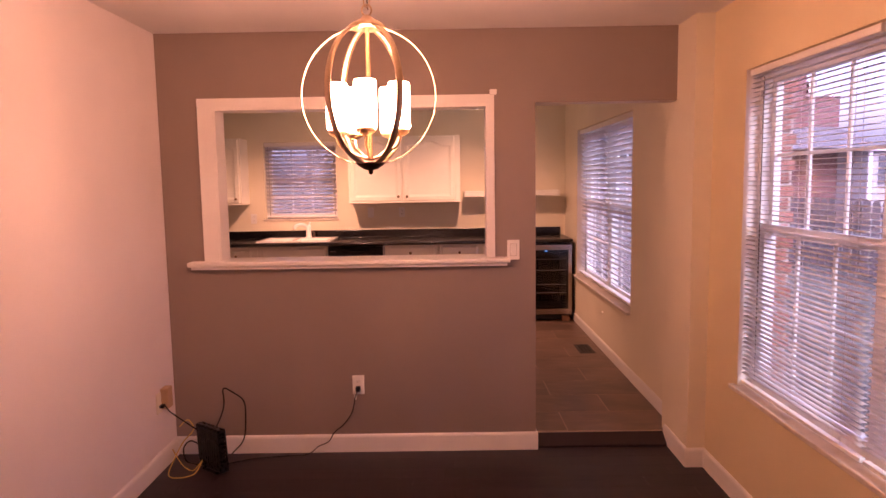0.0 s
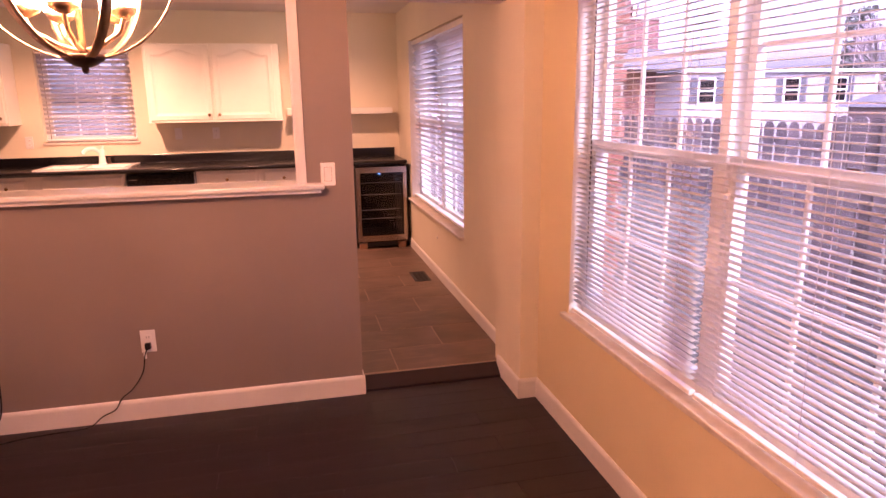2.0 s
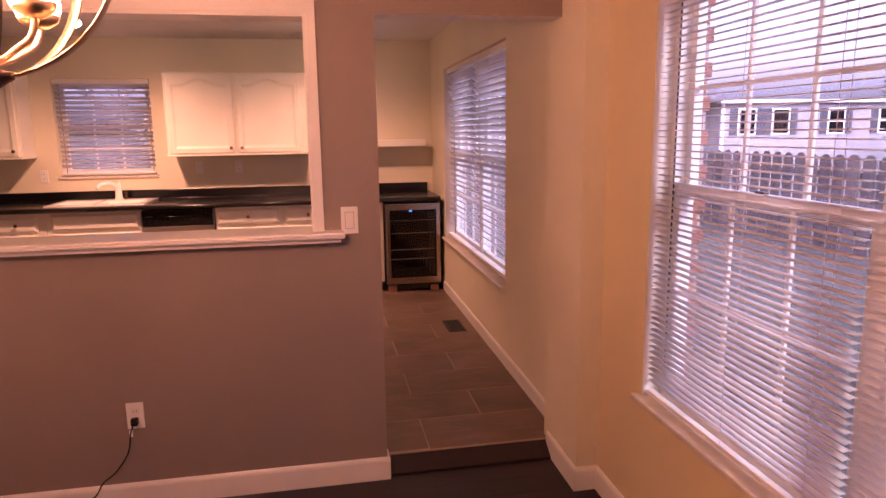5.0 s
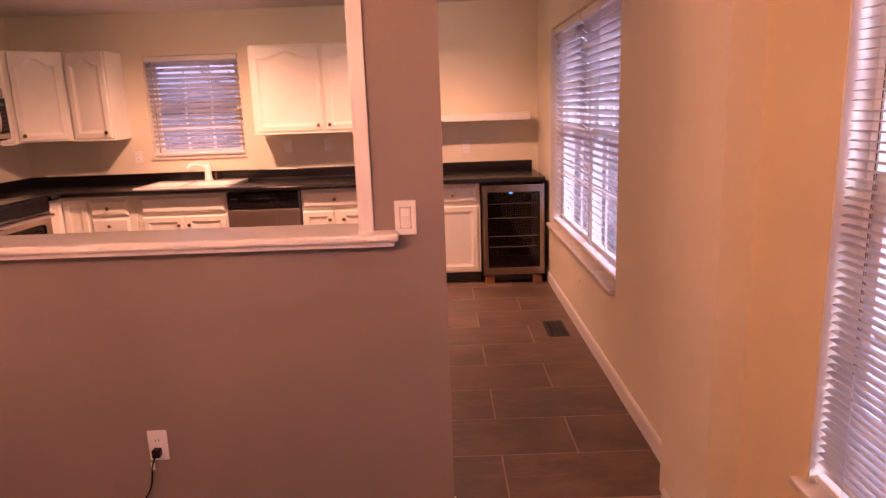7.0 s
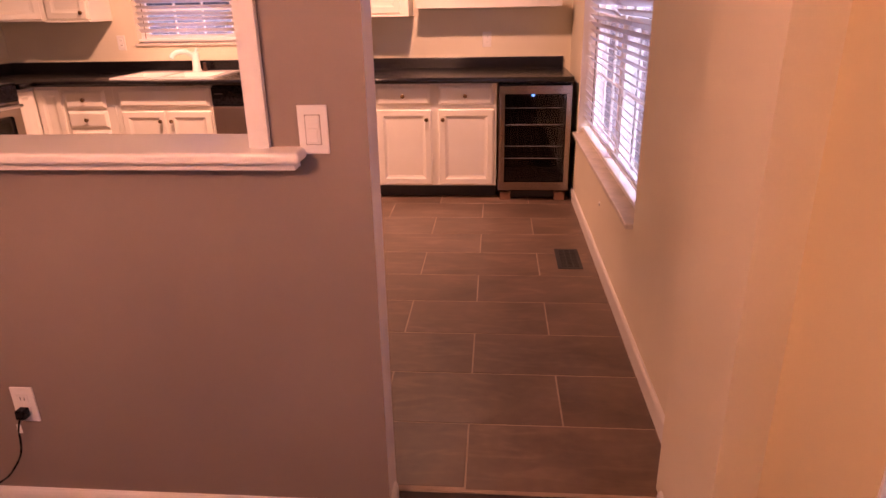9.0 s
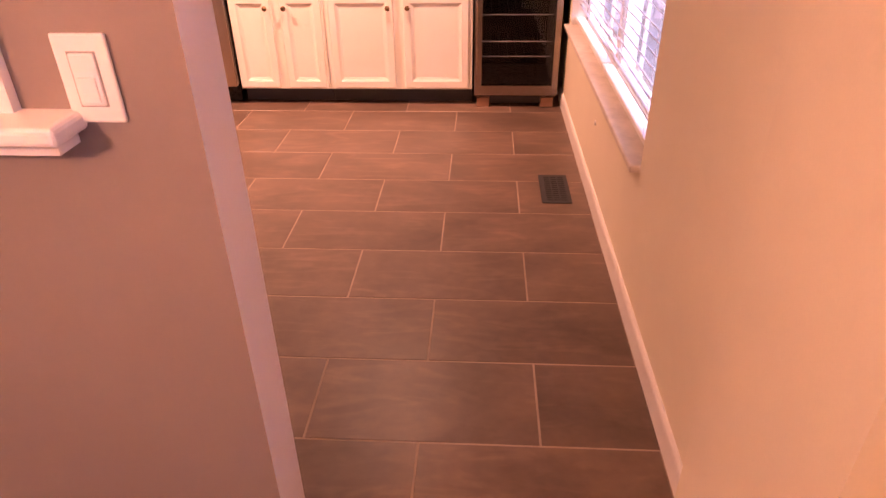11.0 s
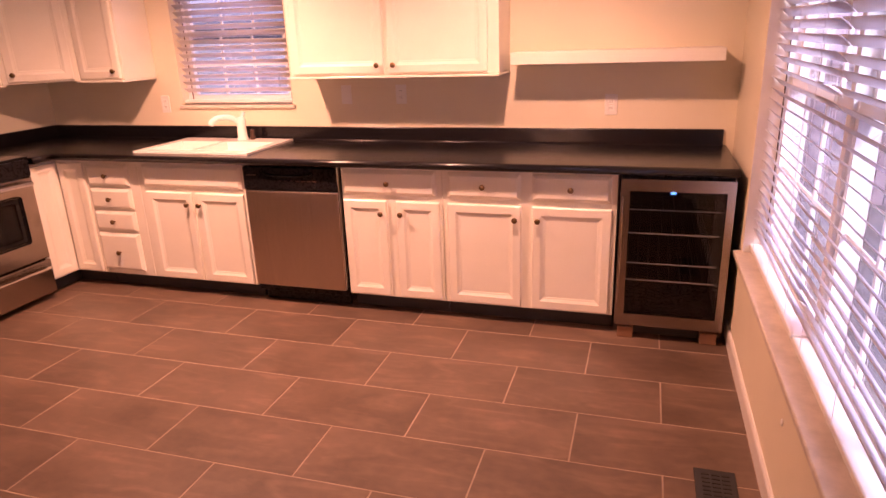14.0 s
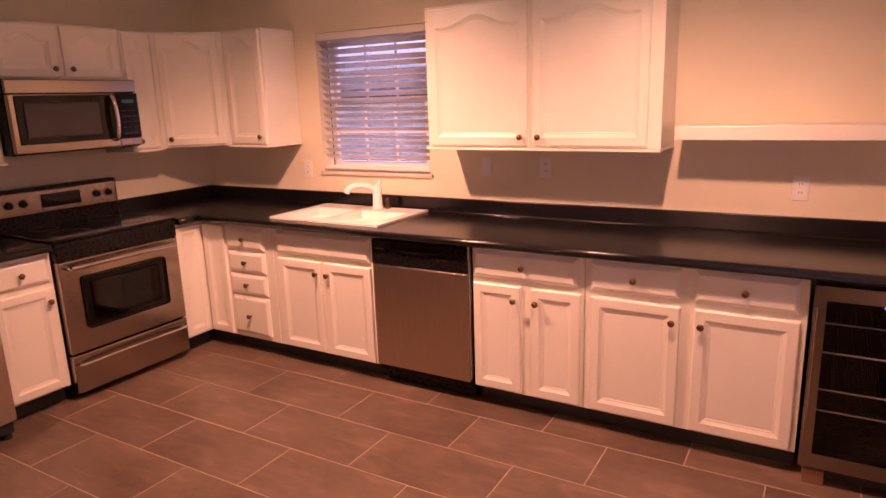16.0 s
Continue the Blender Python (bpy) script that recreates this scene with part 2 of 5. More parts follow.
def tube(points, r, n=8, flat=None, closed=False):
    """A bar of round (or flat: half width, half thickness) section along points."""
    bm = bmesh.new()
    pts = [Vector(p) for p in points]
    k = len(pts)
    rings = []
    side = None
    for i, p in enumerate(pts):
        a = pts[(i - 1) % k] if (i or closed) else pts[0]
        b = pts[(i + 1) % k] if (i < k - 1 or closed) else pts[-1]
        d = (b - a).normalized()
        if side is None:
            side = d.cross(Vector((0, 0, 1))) if abs(d.z) < 0.95 else d.cross(Vector((1, 0, 0)))
        side = (side - d * side.dot(d)).normalized()
        up = side.cross(d)
        if flat:
            ring = [bm.verts.new(p + side * u * flat[0] + up * w * flat[1]) for u, w in ((-1, -1), (1, -1), (1, 1), (-1, 1))]
        else:
            ring = [bm.verts.new(p + (side * math.cos(2 * math.pi * j / n) + up * math.sin(2 * math.pi * j / n)) * r) for j in range(n)]
        rings.append(ring)
    m = len(rings[0])
    for i in range(k if closed else k - 1):
        a, b = rings[i], rings[(i + 1) % k]
        for j in range(m):
            bm.faces.new((a[j], a[(j + 1) % m], b[(j + 1) % m], b[j]))
    if not closed:
        bm.faces.new(rings[0][::-1])
        bm.faces.new(rings[-1])
    bmesh.ops.recalc_face_normals(bm, faces=bm.faces[:])
    return bm


def spline(points, n=8):
    """Points of a smooth curve through the given ones."""
    p = [Vector(q) for q in points]
    p = [2 * p[0] - p[1], *p, 2 * p[-1] - p[-2]]
    out = []
    for i in range(1, len(p) - 2):
        for j in range(n):
            t = j / n
            out.append(0.5 * ((2 * p[i]) + (p[i + 1] - p[i - 1]) * t + (2 * p[i - 1] - 5 * p[i] + 4 * p[i + 1] - p[i + 2]) * t * t + (3 * p[i] - p[i - 1] - 3 * p[i + 1] + p[i + 2]) * t ** 3))
    out.append(p[-2])
    return out


def as_mesh(name, bm, mats, smooth=False):
    me = bpy.data.meshes.new(name)
    if smooth:
        for f in bm.faces:
            f.smooth = True
    bm.to_mesh(me)
    bm.free()
    for m in mats if isinstance(mats, (list, tuple)) else (mats,):
        me.materials.append(m)
    return me


def part(name, bm, material, parent=None, label="", smooth=False, at=None):
    ob = new(name, as_mesh(name, bm, material, smooth))
    ob.parent = parent
    if at is not None:
        ob.matrix_basis = at
    if label:
        tagged(ob, label)
    return ob


def thing(name, label, category, at=None, group="", kind=""):
    ob = new(name)
    ob.empty_display_size = 0.05
    if at is not None:
        ob.matrix_basis = at
    return tagged(ob, label, category, group, kind)


def setting(name, bm, mats, label, category, smooth=False):
    return tagged(part(name, bm, mats, None, "", smooth), label, category, kind="structure")


def wall(axis, c0, c1, u0, u1, z0, z1, holes=(), front=None):
    """A wall between c0 and c1 across its axis, with holes (u0, u1, z0, z1). front: (sign, slot) paints the faces that look that way."""
    bm = bmesh.new()
    us = sorted({u0, u1, *(h[0] for h in holes), *(h[1] for h in holes)})
    zs = sorted({z0, z1, *(h[2] for h in holes), *(h[3] for h in holes)})
    for ua, ub in zip(us, us[1:]):
        for za, zb in zip(zs, zs[1:]):
            um, zm = (ua + ub) / 2, (za + zb) / 2
            if any(h[0] < um < h[1] and h[2] < zm < h[3] for h in holes):
                continue
            if axis == "y":
                box(bm, ua, ub, c0, c1, za, zb)
            else:
                box(bm, c0, c1, ua, ub, za, zb)
    bmesh.ops.remove_doubles(bm, verts=bm.verts[:], dist=1e-5)
    bm.verts.index_update()
    seen = {}
    for f in bm.faces[:]:
        seen.setdefault(tuple(sorted(v.index for v in f.verts)), []).append(f)
    bmesh.ops.delete(bm, geom=[f for fs in seen.values() if len(fs) > 1 for f in fs], context="FACES_ONLY")
    bmesh.ops.recalc_face_normals(bm, faces=bm.faces[:])
    if front:
        i = "xyz".index(axis)
        for f in bm.faces:
            if f.normal[i] * front[0] > 0.5:
                f.material_index = front[1]
    return bm


# ---- structure ----
XW, XS, XL, XK, YB, FD, CE = 0.905, 0.806, -2.16, -3.80, 3.90, -0.065, 2.40
XE = 0.885
Y0 = -5.6
DWIN = (-2.512, -0.64, 0.52, 2.045)
KWIN = (1.150, 3.20, 0.52, 2.06)
SWIN = (-2.645, -1.795, 1.13, 2.03)
PASS = (-1.842, -0.272, 1.10, 1.980)

bm = wall("y", 0.0, 0.12, XK - 0.12, 0.0, FD - 0.2, CE, [PASS], (-1, 1))
for f in box(bm, 0.0, XS, 0.0, 0.12, 1.985, CE):
    if f.normal.y < -0.5 or (f.calc_center_median().y < 0.001):
        f.material_index = 1
wall_divider = setting("wall_divider", bm, [M_WHITE_WALL, M_GREY], "warm grey painted partition wall with a pass-through opening", "wall")
setting("wall_east_dining", wall("x", XW, XW + 0.16, Y0, 0.0, FD - 0.2, CE, [DWIN]), M_TAN, "tan painted wall around the wide window", "wall")
setting("wall_east_kitchen", wall("x", XE, XW + 0.16, 0.0, YB + 0.15, FD - 0.2, CE, [KWIN]), M_CREAM, "cream painted kitchen wall with a window", "wall")
setting("wall_pier", wall("x", XS, XW, -0.27, 0.15, FD - 0.2, CE), M_CREAM, "cream painted wall end beside the opening", "wall")
setting("wall_north", wall("y", YB, YB + 0.15, XK - 0.15, XW, FD - 0.2, CE, [SWIN]), M_CREAM, "pale painted kitchen wall above the worktop", "wall")
setting("wall_west_kitchen", wall("x", XK - 0.15, XK, 0.12, YB, FD - 0.2, CE), M_CREAM, "pale painted kitchen side wall", "wall")
setting("wall_west_dining", wall("x", XL - 0.12, XL, Y0, 0.0, FD - 0.2, CE), M_WHITE_WALL, "pale painted dining room wall", "wall")
# unseen wall, added to close off the south side of the room
setting("wall_south", wall("y", Y0 - 0.12, Y0, XL - 0.12, XW + 0.16, FD - 0.2, CE), M_WHITE_WALL, "unseen pale wall added to close the dining room", "wall")
bm = bmesh.new()
box(bm, XK - 0.2, XW + 0.2, Y0 - 0.2, YB + 0.2, CE, CE + 0.1)
setting("ceiling", bm, M_CEIL, "pale painted plaster ceiling", "ceiling")
bm = bmesh.new()
box(bm, XK, XW, 0.10, YB, -0.18, -0.0012)
floor_kitchen = setting("floor_kitchen", bm, M_GROUT, "slate-grey rectangular floor tiles with pale grout", "floor")
bm = bmesh.new()
box(bm, XL, XW, Y0, 0.10, -0.2, FD - 0.004)
floor_dining = setting("floor_dining", bm, M_BLACK, "very dark wood plank floor", "floor")
# sloped dark wood threshold up to the tiles
bm = bmesh.new()
prof = [(0.016, FD), (0.016, FD + 0.012), (0.024, FD + 0.018), (0.094, -0.004), (0.10, -0.004), (0.10, FD - 0.05), (0.016, FD - 0.05)]
a = [bm.verts.new((0.013, y, z)) for y, z in prof]
b = [bm.verts.new((XS - 0.013, y, z)) for y, z in prof]
for i in range(len(prof)):
    j = (i + 1) % len(prof)
    bm.faces.new((a[i], a[j], b[j], b[i]))
bm.faces.new(a[::-1]), bm.faces.new(b)
bmesh.ops.recalc_face_normals(bm, faces=bm.faces[:])
setting("threshold", bm, M_PLANK, "dark wood step up to the tiled floor", "threshold")
bm = rbox(0.013, XS - 0.013, 0.098, 0.106, -0.006, 0.003, 0.002)
setting("trim_tile_edge", bm, M_GROUT, "thin pale edge strip of the tiles", "trim")


def skirting(name, x0, y0, x1, y1, z0, h, t=0.013, label="white painted skirting board"):
    """A board along the line, its face on the left of the direction."""
    d = Vector((x1 - x0, y1 - y0, 0))
    n = Vector((-d.y, d.x, 0)).normalized()
    bm = bmesh.new()
    prof = [(0, z0), (t, z0), (t, z0 + h - 0.018), (t * 0.8, z0 + h - 0.008), (t * 0.35, z0 + h), (0, z0 + h)]
    A = [bm.verts.new((x0 + n.x * o, y0 + n.y * o, z)) for o, z in prof]
    B = [bm.verts.new((x1 + n.x * o, y1 + n.y * o, z)) for o, z in prof]
    for i in range(len(prof)):
        j = (i + 1) % len(prof)
        bm.faces.new((A[i], A[j], B[j], B[i]))
    bm.faces.new(A[::-1]), bm.faces.new(B)
    bmesh.ops.recalc_face_normals(bm, faces=bm.faces[:])
    return setting(name, bm, M_TRIM, label, "baseboard")


BH = 0.108
skirting("baseboard", 0.0125, 0.0, XL, 0.0, FD, BH)
skirting("baseboard", 0.0, 0.085, 0.0, -0.0115, FD, BH)
skirting("baseboard", XL, 0.0, XL, Y0, FD, BH)
skirting("baseboard", XS, -0.2815, XS, 0.09, FD, BH)
skirting("baseboard", XW, -0.27, XS - 0.0125, -0.27, FD, BH)
skirting("baseboard", XW, Y0, XW, -0.283, FD, BH)
skirting("baseboard", XE, 0.15, XE, 3.40, 0.0, 0.088)

# pass-through casing and sill
bm = bmesh.new()
box(bm, -1.93, PASS[0], -0.018, -0.001, 1.10, 2.034)
box(bm, PASS[1], -0.237, -0.018, -0.001, 1.10, 2.034)
box(bm, PASS[0], PASS[1], -0.018, -0.001, PASS[3], 2.034)
box(bm, PASS[0] + 0.0005, PASS[0] + 0.014, -0.016, 0.13, 1.10, PASS[3])
box(bm, PASS[1] - 0.014, PASS[1] - 0.0005, -0.016, 0.13, 1.10, PASS[3])
box(bm, PASS[0] + 0.014, PASS[1] - 0.014, -0.016, 0.13, PASS[3] - 0.014, PASS[3] - 0.0005)
setting("trim_pass_through", bm, M_TRIM, "white painted wooden casing around the pass-through", "trim")
setting("trim_corner_block", rbox(-0.262, -0.222, -0.03, -0.002, 2.03, 2.06, 0.004), M_TRIM, "small white block at the casing corner", "trim")
bm = rbox(-2.015, -0.153, -0.075, 0.17, 1.074, 1.102, 0.009, 3)
box(bm, -2.0, -0.17, -0.05, -0.001, 1.056, 1.074)
setting("trim_pass_sill", bm, M_TRIM, "white painted wooden sill with a moulded apron", "sill")


# ---- windows ----
def sash(parent, name, u0, u1, z0, z1, d, cols, rows):
    """A sash in local u (x), depth d (y), height z, with muntins and a pane."""
    bm = bmesh.new()
    f = 0.033
    for a in ((u0, u0 + f, z0, z1), (u1 - f, u1, z0, z1), (u0 + f, u1 - f, z0, z0 + f), (u0 + f, u1 - f, z1 - f, z1)):
        box(bm, a[0], a[1], d - 0.016, d + 0.016, a[2], a[3])
    s = part(name, bm, M_VINYL, parent)
    for i in range(1, cols):
        u = u0 + f + (u1 - u0 - 2 * f) * i / cols
        part("muntin", rbox(u - 0.008, u + 0.008, d - 0.007, d + 0.007, z0 + f, z1 - f, 0.003, 1), M_VINYL, s)
    for j in range(1, rows):
        z = z0 + f + (z1 - z0 - 2 * f) * j / rows
        part("muntin", rbox(u0 + f, u1 - f, d - 0.0055, d + 0.0055, z - 0.008, z + 0.008, 0.003, 1), M_VINYL, s)
    bm = bmesh.new()
    box(bm, u0 + f - 0.004, u1 - f + 0.004, d - 0.0015, d + 0.0015, z0 + f - 0.004, z1 - f + 0.004)
    p = part("pane", bm, M_GLASS, s)
    p.visible_shadow = False
    return s


def window(name, label, width, height, units, cols, rows, at):
    """A window seen from indoors: local x along it, y outwards, z up from the opening's foot."""
    w = tagged(thing(name, label, "window", at), kind="structure")
    bm = bmesh.new()
    e = 0.035
    box(bm, 0.001, e, 0.07, 0.15, 0.001, height - 0.001)
    box(bm, width - e, width - 0.001, 0.07, 0.15, 0.001, height - 0.001)
    box(bm, e, width - e, 0.07, 0.15, height - e, height - 0.001)
    box(bm, e, width - e, 0.07, 0.15, 0.001, e)
    part("window_frame", bm, M_VINYL, w)
    # dark strips stand in for the shaded, gasketed gap between frame and sash
    for u in (e, width - e - 0.007):
        part("gap_shade_strip", rbox(u, u + 0.007, 0.066, 0.0695, e, height - e, 0.001, 1), M_DARKBRONZE, w, "dark strip for the shaded gap and gasket beside the sash")
    gap = 0.045
    uw = (width - 2 * e - gap * (units - 1)) / units
    for i in range(units):
        u0 = e + i * (uw + gap)
        if i:
            part("mullion", rbox(u0 - gap, u0, 0.065, 0.15, e, height - e, 0.004), M_VINYL, w)
        mid = height * 0.508
        up = sash(w, "upper_sash", u0, u0 + uw, mid - 0.02, height - e, 0.128, cols, rows)
        low = sash(w, "lower_sash", u0, u0 + uw, e, mid + 0.025, 0.094, cols, rows)
        part("sash_lock", rbox(u0 + uw / 2 - 0.022, u0 + uw / 2 + 0.022, 0.082, 0.10, mid + 0.025, mid + 0.034, 0.004), M_DARKBRONZE, low)
    return w


E_DINE = pose(XW, DWIN[1], DWIN[2], 0, 0, -90)
window("window_1", "wide white vinyl twin double-hung window with muntins", DWIN[1] - DWIN[0], DWIN[3] - DWIN[2], 2, 3, 2, E_DINE)
E_KIT = pose(XW, KWIN[1], KWIN[2], 0, 0, -90)
window("window_2", "white vinyl twin double-hung kitchen window", KWIN[1] - KWIN[0], KWIN[3] - KWIN[2], 2, 3, 2, E_KIT)
E_SINK = pose(SWIN[0], YB, SWIN[2], 0, 0, 0)
window("window_3", "small white double-hung window above the sink", SWIN[1] - SWIN[0], SWIN[3] - SWIN[2], 1, 3, 2, E_SINK)


def slat_mesh(length, depth, crown=0.0022, t=0.0014):
    """A cupped slat centred on its axis."""
    bm = bmesh.new()
    n = 4
    rows = []
    for side in (0, 1):
        for i in range(n + 1):
            s = i / n * 2 - 1
            y, z = s * depth / 2, crown * (1 - s * s) + side * t
            rows.append((bm.verts.new((0, y, z)), bm.verts.new((length, y, z))))
    k = n + 1
    for i in range(n):
        bm.faces.new((rows[i][0], rows[i + 1][0], rows[i + 1][1], rows[i][1]))
        bm.faces.new((rows[k + i][0], rows[k + i][1], rows[k + i + 1][1], rows[k + i + 1][0]))
    for a, b in ((0, k), (n, k + n)):
        bm.faces.new((rows[a][0], rows[a][1], rows[b][1], rows[b][0]))
    for e in (0, 1):
        ring = [rows[i][e] for i in range(k)] + [rows[k + i][e] for i in reversed(range(k))]
        bm.faces.new(ring)
    bmesh.ops.recalc_face_normals(bm, faces=bm.faces[:])
    return bm


def blind(label, at, length, height, depth, pitch, tilt, group, seed, rail=0.03, wand=False, droop=0.0, head=0.045, tape=False):
    """A horizontal blind: local x along it, hanging down from z = 0."""
    b = thing("window_blind", label, "blind", at, group)
    rnd = random.Random(seed)
    part("headrail", rbox(0, length, -depth * 0.55, depth * 0.55, -head, 0, 0.004), M_TRIM, b)
    me = as_mesh("slat", slat_mesh(length - 0.006, depth), M_BLIND, True)
    n = int((height - head - rail - 0.01) / pitch)
    for i in range(n):
        s = new("slat", me)
        s.parent = b
        z = -head - pitch * (i + 0.7)
        s.matrix_basis = pose(0.003 + rnd.uniform(-0.002, 0.002), 0, z + rnd.uniform(-0.0012, 0.0012), tilt + rnd.uniform(-2.5, 2.5), rnd.uniform(-0.06, 0.06) + droop * rnd.choice((0, 0, 0, 1)), 0)
    part("bottom_rail", rbox(0, length, -depth * 0.5, depth * 0.5, -height, -height + rail * 0.6, 0.004), M_TRIM, b)
    for fr in (0.12, 0.5, 0.88) if length > 0.7 else (0.15, 0.85):
        for sy in (-1, 1):
            part("cord", tube([(length * fr, sy * (depth / 2 + 0.002), -head), (length * fr, sy * (depth / 2 + 0.002), -height + 0.02)], 0.0009, 5), M_BLIND, b)
    if wand:
        part("wand", tube([(0.09, -depth / 2 - 0.014, -head), (0.10, -depth / 2 - 0.016, -height * 0.52)], 0.004, 7), M_BLIND, b, "clear plastic tilt wand", True)
    return b


top = DWIN[3]
DH = DWIN[3] - DWIN[2]
for i, (y1, y0) in enumerate(((-0.655, -1.575), (-1.592, -2.502))):
    blind("white horizontal blind with narrow slats, lowered over the wide window", pose(XW + 0.025, y1, top - 0.003, 0, 0, -90), y1 - y0, DH - 0.02, 0.025, 0.0216, 1.5, "blinds of the wide window", i, wand=False, head=0.03)
for i, (y1, y0) in enumerate(((3.19, 2.21), (2.195, 1.16))):
    blind("white horizontal blind with wide slats, lowered over the kitchen window", pose(XW + 0.033, y1, KWIN[3] - 0.003, 0, 0, -90), y1 - y0, KWIN[3] - KWIN[2] - 0.03, 0.05, 0.045, -40, "blinds of the kitchen window", 10 + i, rail=0.035, droop=0.5)
blind("white horizontal blind with wide slats over the sink window", pose(SWIN[0] + 0.008, YB + 0.03, SWIN[3] - 0.003), SWIN[1] - SWIN[0] - 0.016, SWIN[3] - SWIN[2] - 0.02, 0.05, 0.045, -33, "", 20, rail=0.035, droop=0.7)

# white boards lining the sides and head of the window openings
for nm, (y0, y1, z0, z1), x0 in (("trim_reveal_dining", DWIN, XW + 0.002), ("trim_reveal_kitchen", KWIN, XE + 0.002)):
    for a, b, c, d in ((y0 - 0.001, y0 + 0.006, z0 + 0.004, z1), (y1 - 0.006, y1 + 0.001, z0 + 0.004, z1)):
        bm = bmesh.new()
        box(bm, x0, XW + 0.0695, a, b, c, d)
        setting(nm, bm, M_TRIM, "white painted board lining the window reveal", "trim")

# marble sills
for nm, xs, y0, y1 in (("sill_dining", XW - 0.028, DWIN[0] - 0.03, DWIN[1] + 0.035), ("sill_kitchen", XE - 0.034, KWIN[0] + 0.002, KWIN[1] + 0.03)):
    setting(nm, rbox(xs, XW + 0.07, y0, y1, 0.498, 0.522, 0.006, 3), M_MARBLE, "pale veined marble window sill", "sill")
setting("sill_sink_window", rbox(SWIN[0] - 0.02, SWIN[1] + 0.02, YB - 0.02, YB + 0.07, 1.112, 1.134, 0.005), M_MARBLE, "pale sill under the sink window", "sill")


# ---- cabinets ----
def outline(w, h, inset, rise, n=14):
    """Points of a panel's edge; rise > 0 gives a cathedral top."""
    pts = [(inset, inset), (w - inset, inset)]
    half = w / 2 - inset
    for i in range(n + 1):
        u = 1 - 2 * i / n
        k = 0.5 * (1 + math.cos(math.pi * min(1, abs(u) / 0.78)))
        pts.append((w / 2 + half * u, h - inset - rise * (1 - k)))
    return pts


def door_mesh(w, h, rise=0.0, t=0.019, stile=0.043, raised=True):
    bm = bmesh.new()
    levels = [(0.0, 0.0, 0.0), (0.0, -t + 0.004, 0.0), (0.005, -t, 0.0)]
    if raised:
        levels += [(stile, -t, rise), (stile + 0.003, -t + 0.002, rise), (stile + 0.015, -t + 0.008, rise), (stile + 0.021, -t + 0.0085, rise), (stile + 0.025, -t + 0.0105, rise)]
    else:
        levels = [(0.0, 0.0, 0.0), (0.0, -0.007, 0.0), (0.004, -0.010, 0.0), (0.017, -t - 0.001, 0.0), (0.021, -t - 0.002, 0.0)]
    loops = [[bm.verts.new((x, y, z)) for x, z in outline(w, h, ins, r)] for ins, y, r in levels]
    n = len(loops[0])
    for a, b in zip(loops, loops[1:]):
        for i in range(n):
            bm.faces.new((a[i], a[(i + 1) % n], b[(i + 1) % n], b[i]))
    bm.faces.new(loops[-1])
    bm.faces.new(loops[0][::-1])
    bmesh.ops.recalc_face_normals(bm, faces=bm.faces[:])
    return bm


KNOB = as_mesh("knob", lathe([(0.006, 0.0), (0.005, 0.012), (0.010, 0.017), (0.0155, 0.022), (0.0155, 0.026), (0.011, 0.031), (0.004, 0.033)], 14, "y"), M_KNOB, True)


def knob(parent, x, z, y=-0.019):
    k = new("knob", KNOB)
    k.parent = parent
    k.matrix_basis = pose(x, y, z)
    return tagged(k, "antique brass knob")


def door(cab, x, z, w, h, y, kx, kz, rise=0.0, name="door"):
    d = part(name, door_mesh(w, h, rise), M_CAB, cab, at=pose(x, y, z))
    if kx is not None:
        knob(d, kx if kx >= 0 else w + kx, kz if kz >= 0 else h + kz)
    return d


def drawer(cab, x, z, w, h, y, k=True):
    d = part("drawer_front", door_mesh(w, h, 0, raised=False), M_CAB, cab, at=pose(x, y, z))
    if k:
        knob(d, w / 2, h / 2, -0.021)
    return d


YF = 3.294          # face frames of the base units
YU = YB - 0.30      # face frames of the wall units
TOE, BT = 0.101, 0.868


def carcass(cab, w, z0, z1, depth, toe=0.0, top=True):
    """A box open at nothing, with a recessed plinth: local x 0..w, y 0 at the face frame, y depth at the wall."""
    bm = bmesh.new()
    box(bm, 0.001, w - 0.001, 0.0, depth - 0.003, z0, z1)
    bevel(bm, 0.0015, 1)
    part("body", bm, M_CAB, cab)
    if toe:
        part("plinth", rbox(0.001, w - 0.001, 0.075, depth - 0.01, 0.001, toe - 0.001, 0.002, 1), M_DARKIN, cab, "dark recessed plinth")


def base_unit(label, x, w, group="base units"):
    c = thing("base_cabinet", label, "cabinet", pose(x, YF, 0), group)
    carcass(c, w, TOE, BT, YB - YF, TOE)
    return c


# bank of four drawers
c = base_unit("white base cabinet with four drawers and brass knobs", -2.985, 0.40)
for z, h in ((0.698, 0.136), (0.550, 0.130), (0.402, 0.130), (0.132, 0.252)):
    drawer(c, 0.014, z, 0.318, h, 0)
# sink unit
c = base_unit("white sink cabinet with two panelled doors and a false front", -2.585, 0.765)
drawer(c, 0.043, 0.705, 0.704, 0.139, 0, False)
door(c, 0.05, 0.110, 0.335, 0.563, 0, -0.03, -0.07)
door(c, 0.412, 0.110, 0.335, 0.563, 0, 0.03, -0.07)
# narrow two-door unit right of the dishwasher
c = base_unit("white base cabinet with one drawer and two narrow panelled doors", -1.195, 0.59)
drawer(c, 0.012, 0.707, 0.546, 0.139, 0)
door(c, 0.010, 0.112, 0.258, 0.563, 0, -0.03, -0.07)
door(c, 0.324, 0.112, 0.250, 0.563, 0, 0.03, -0.07)
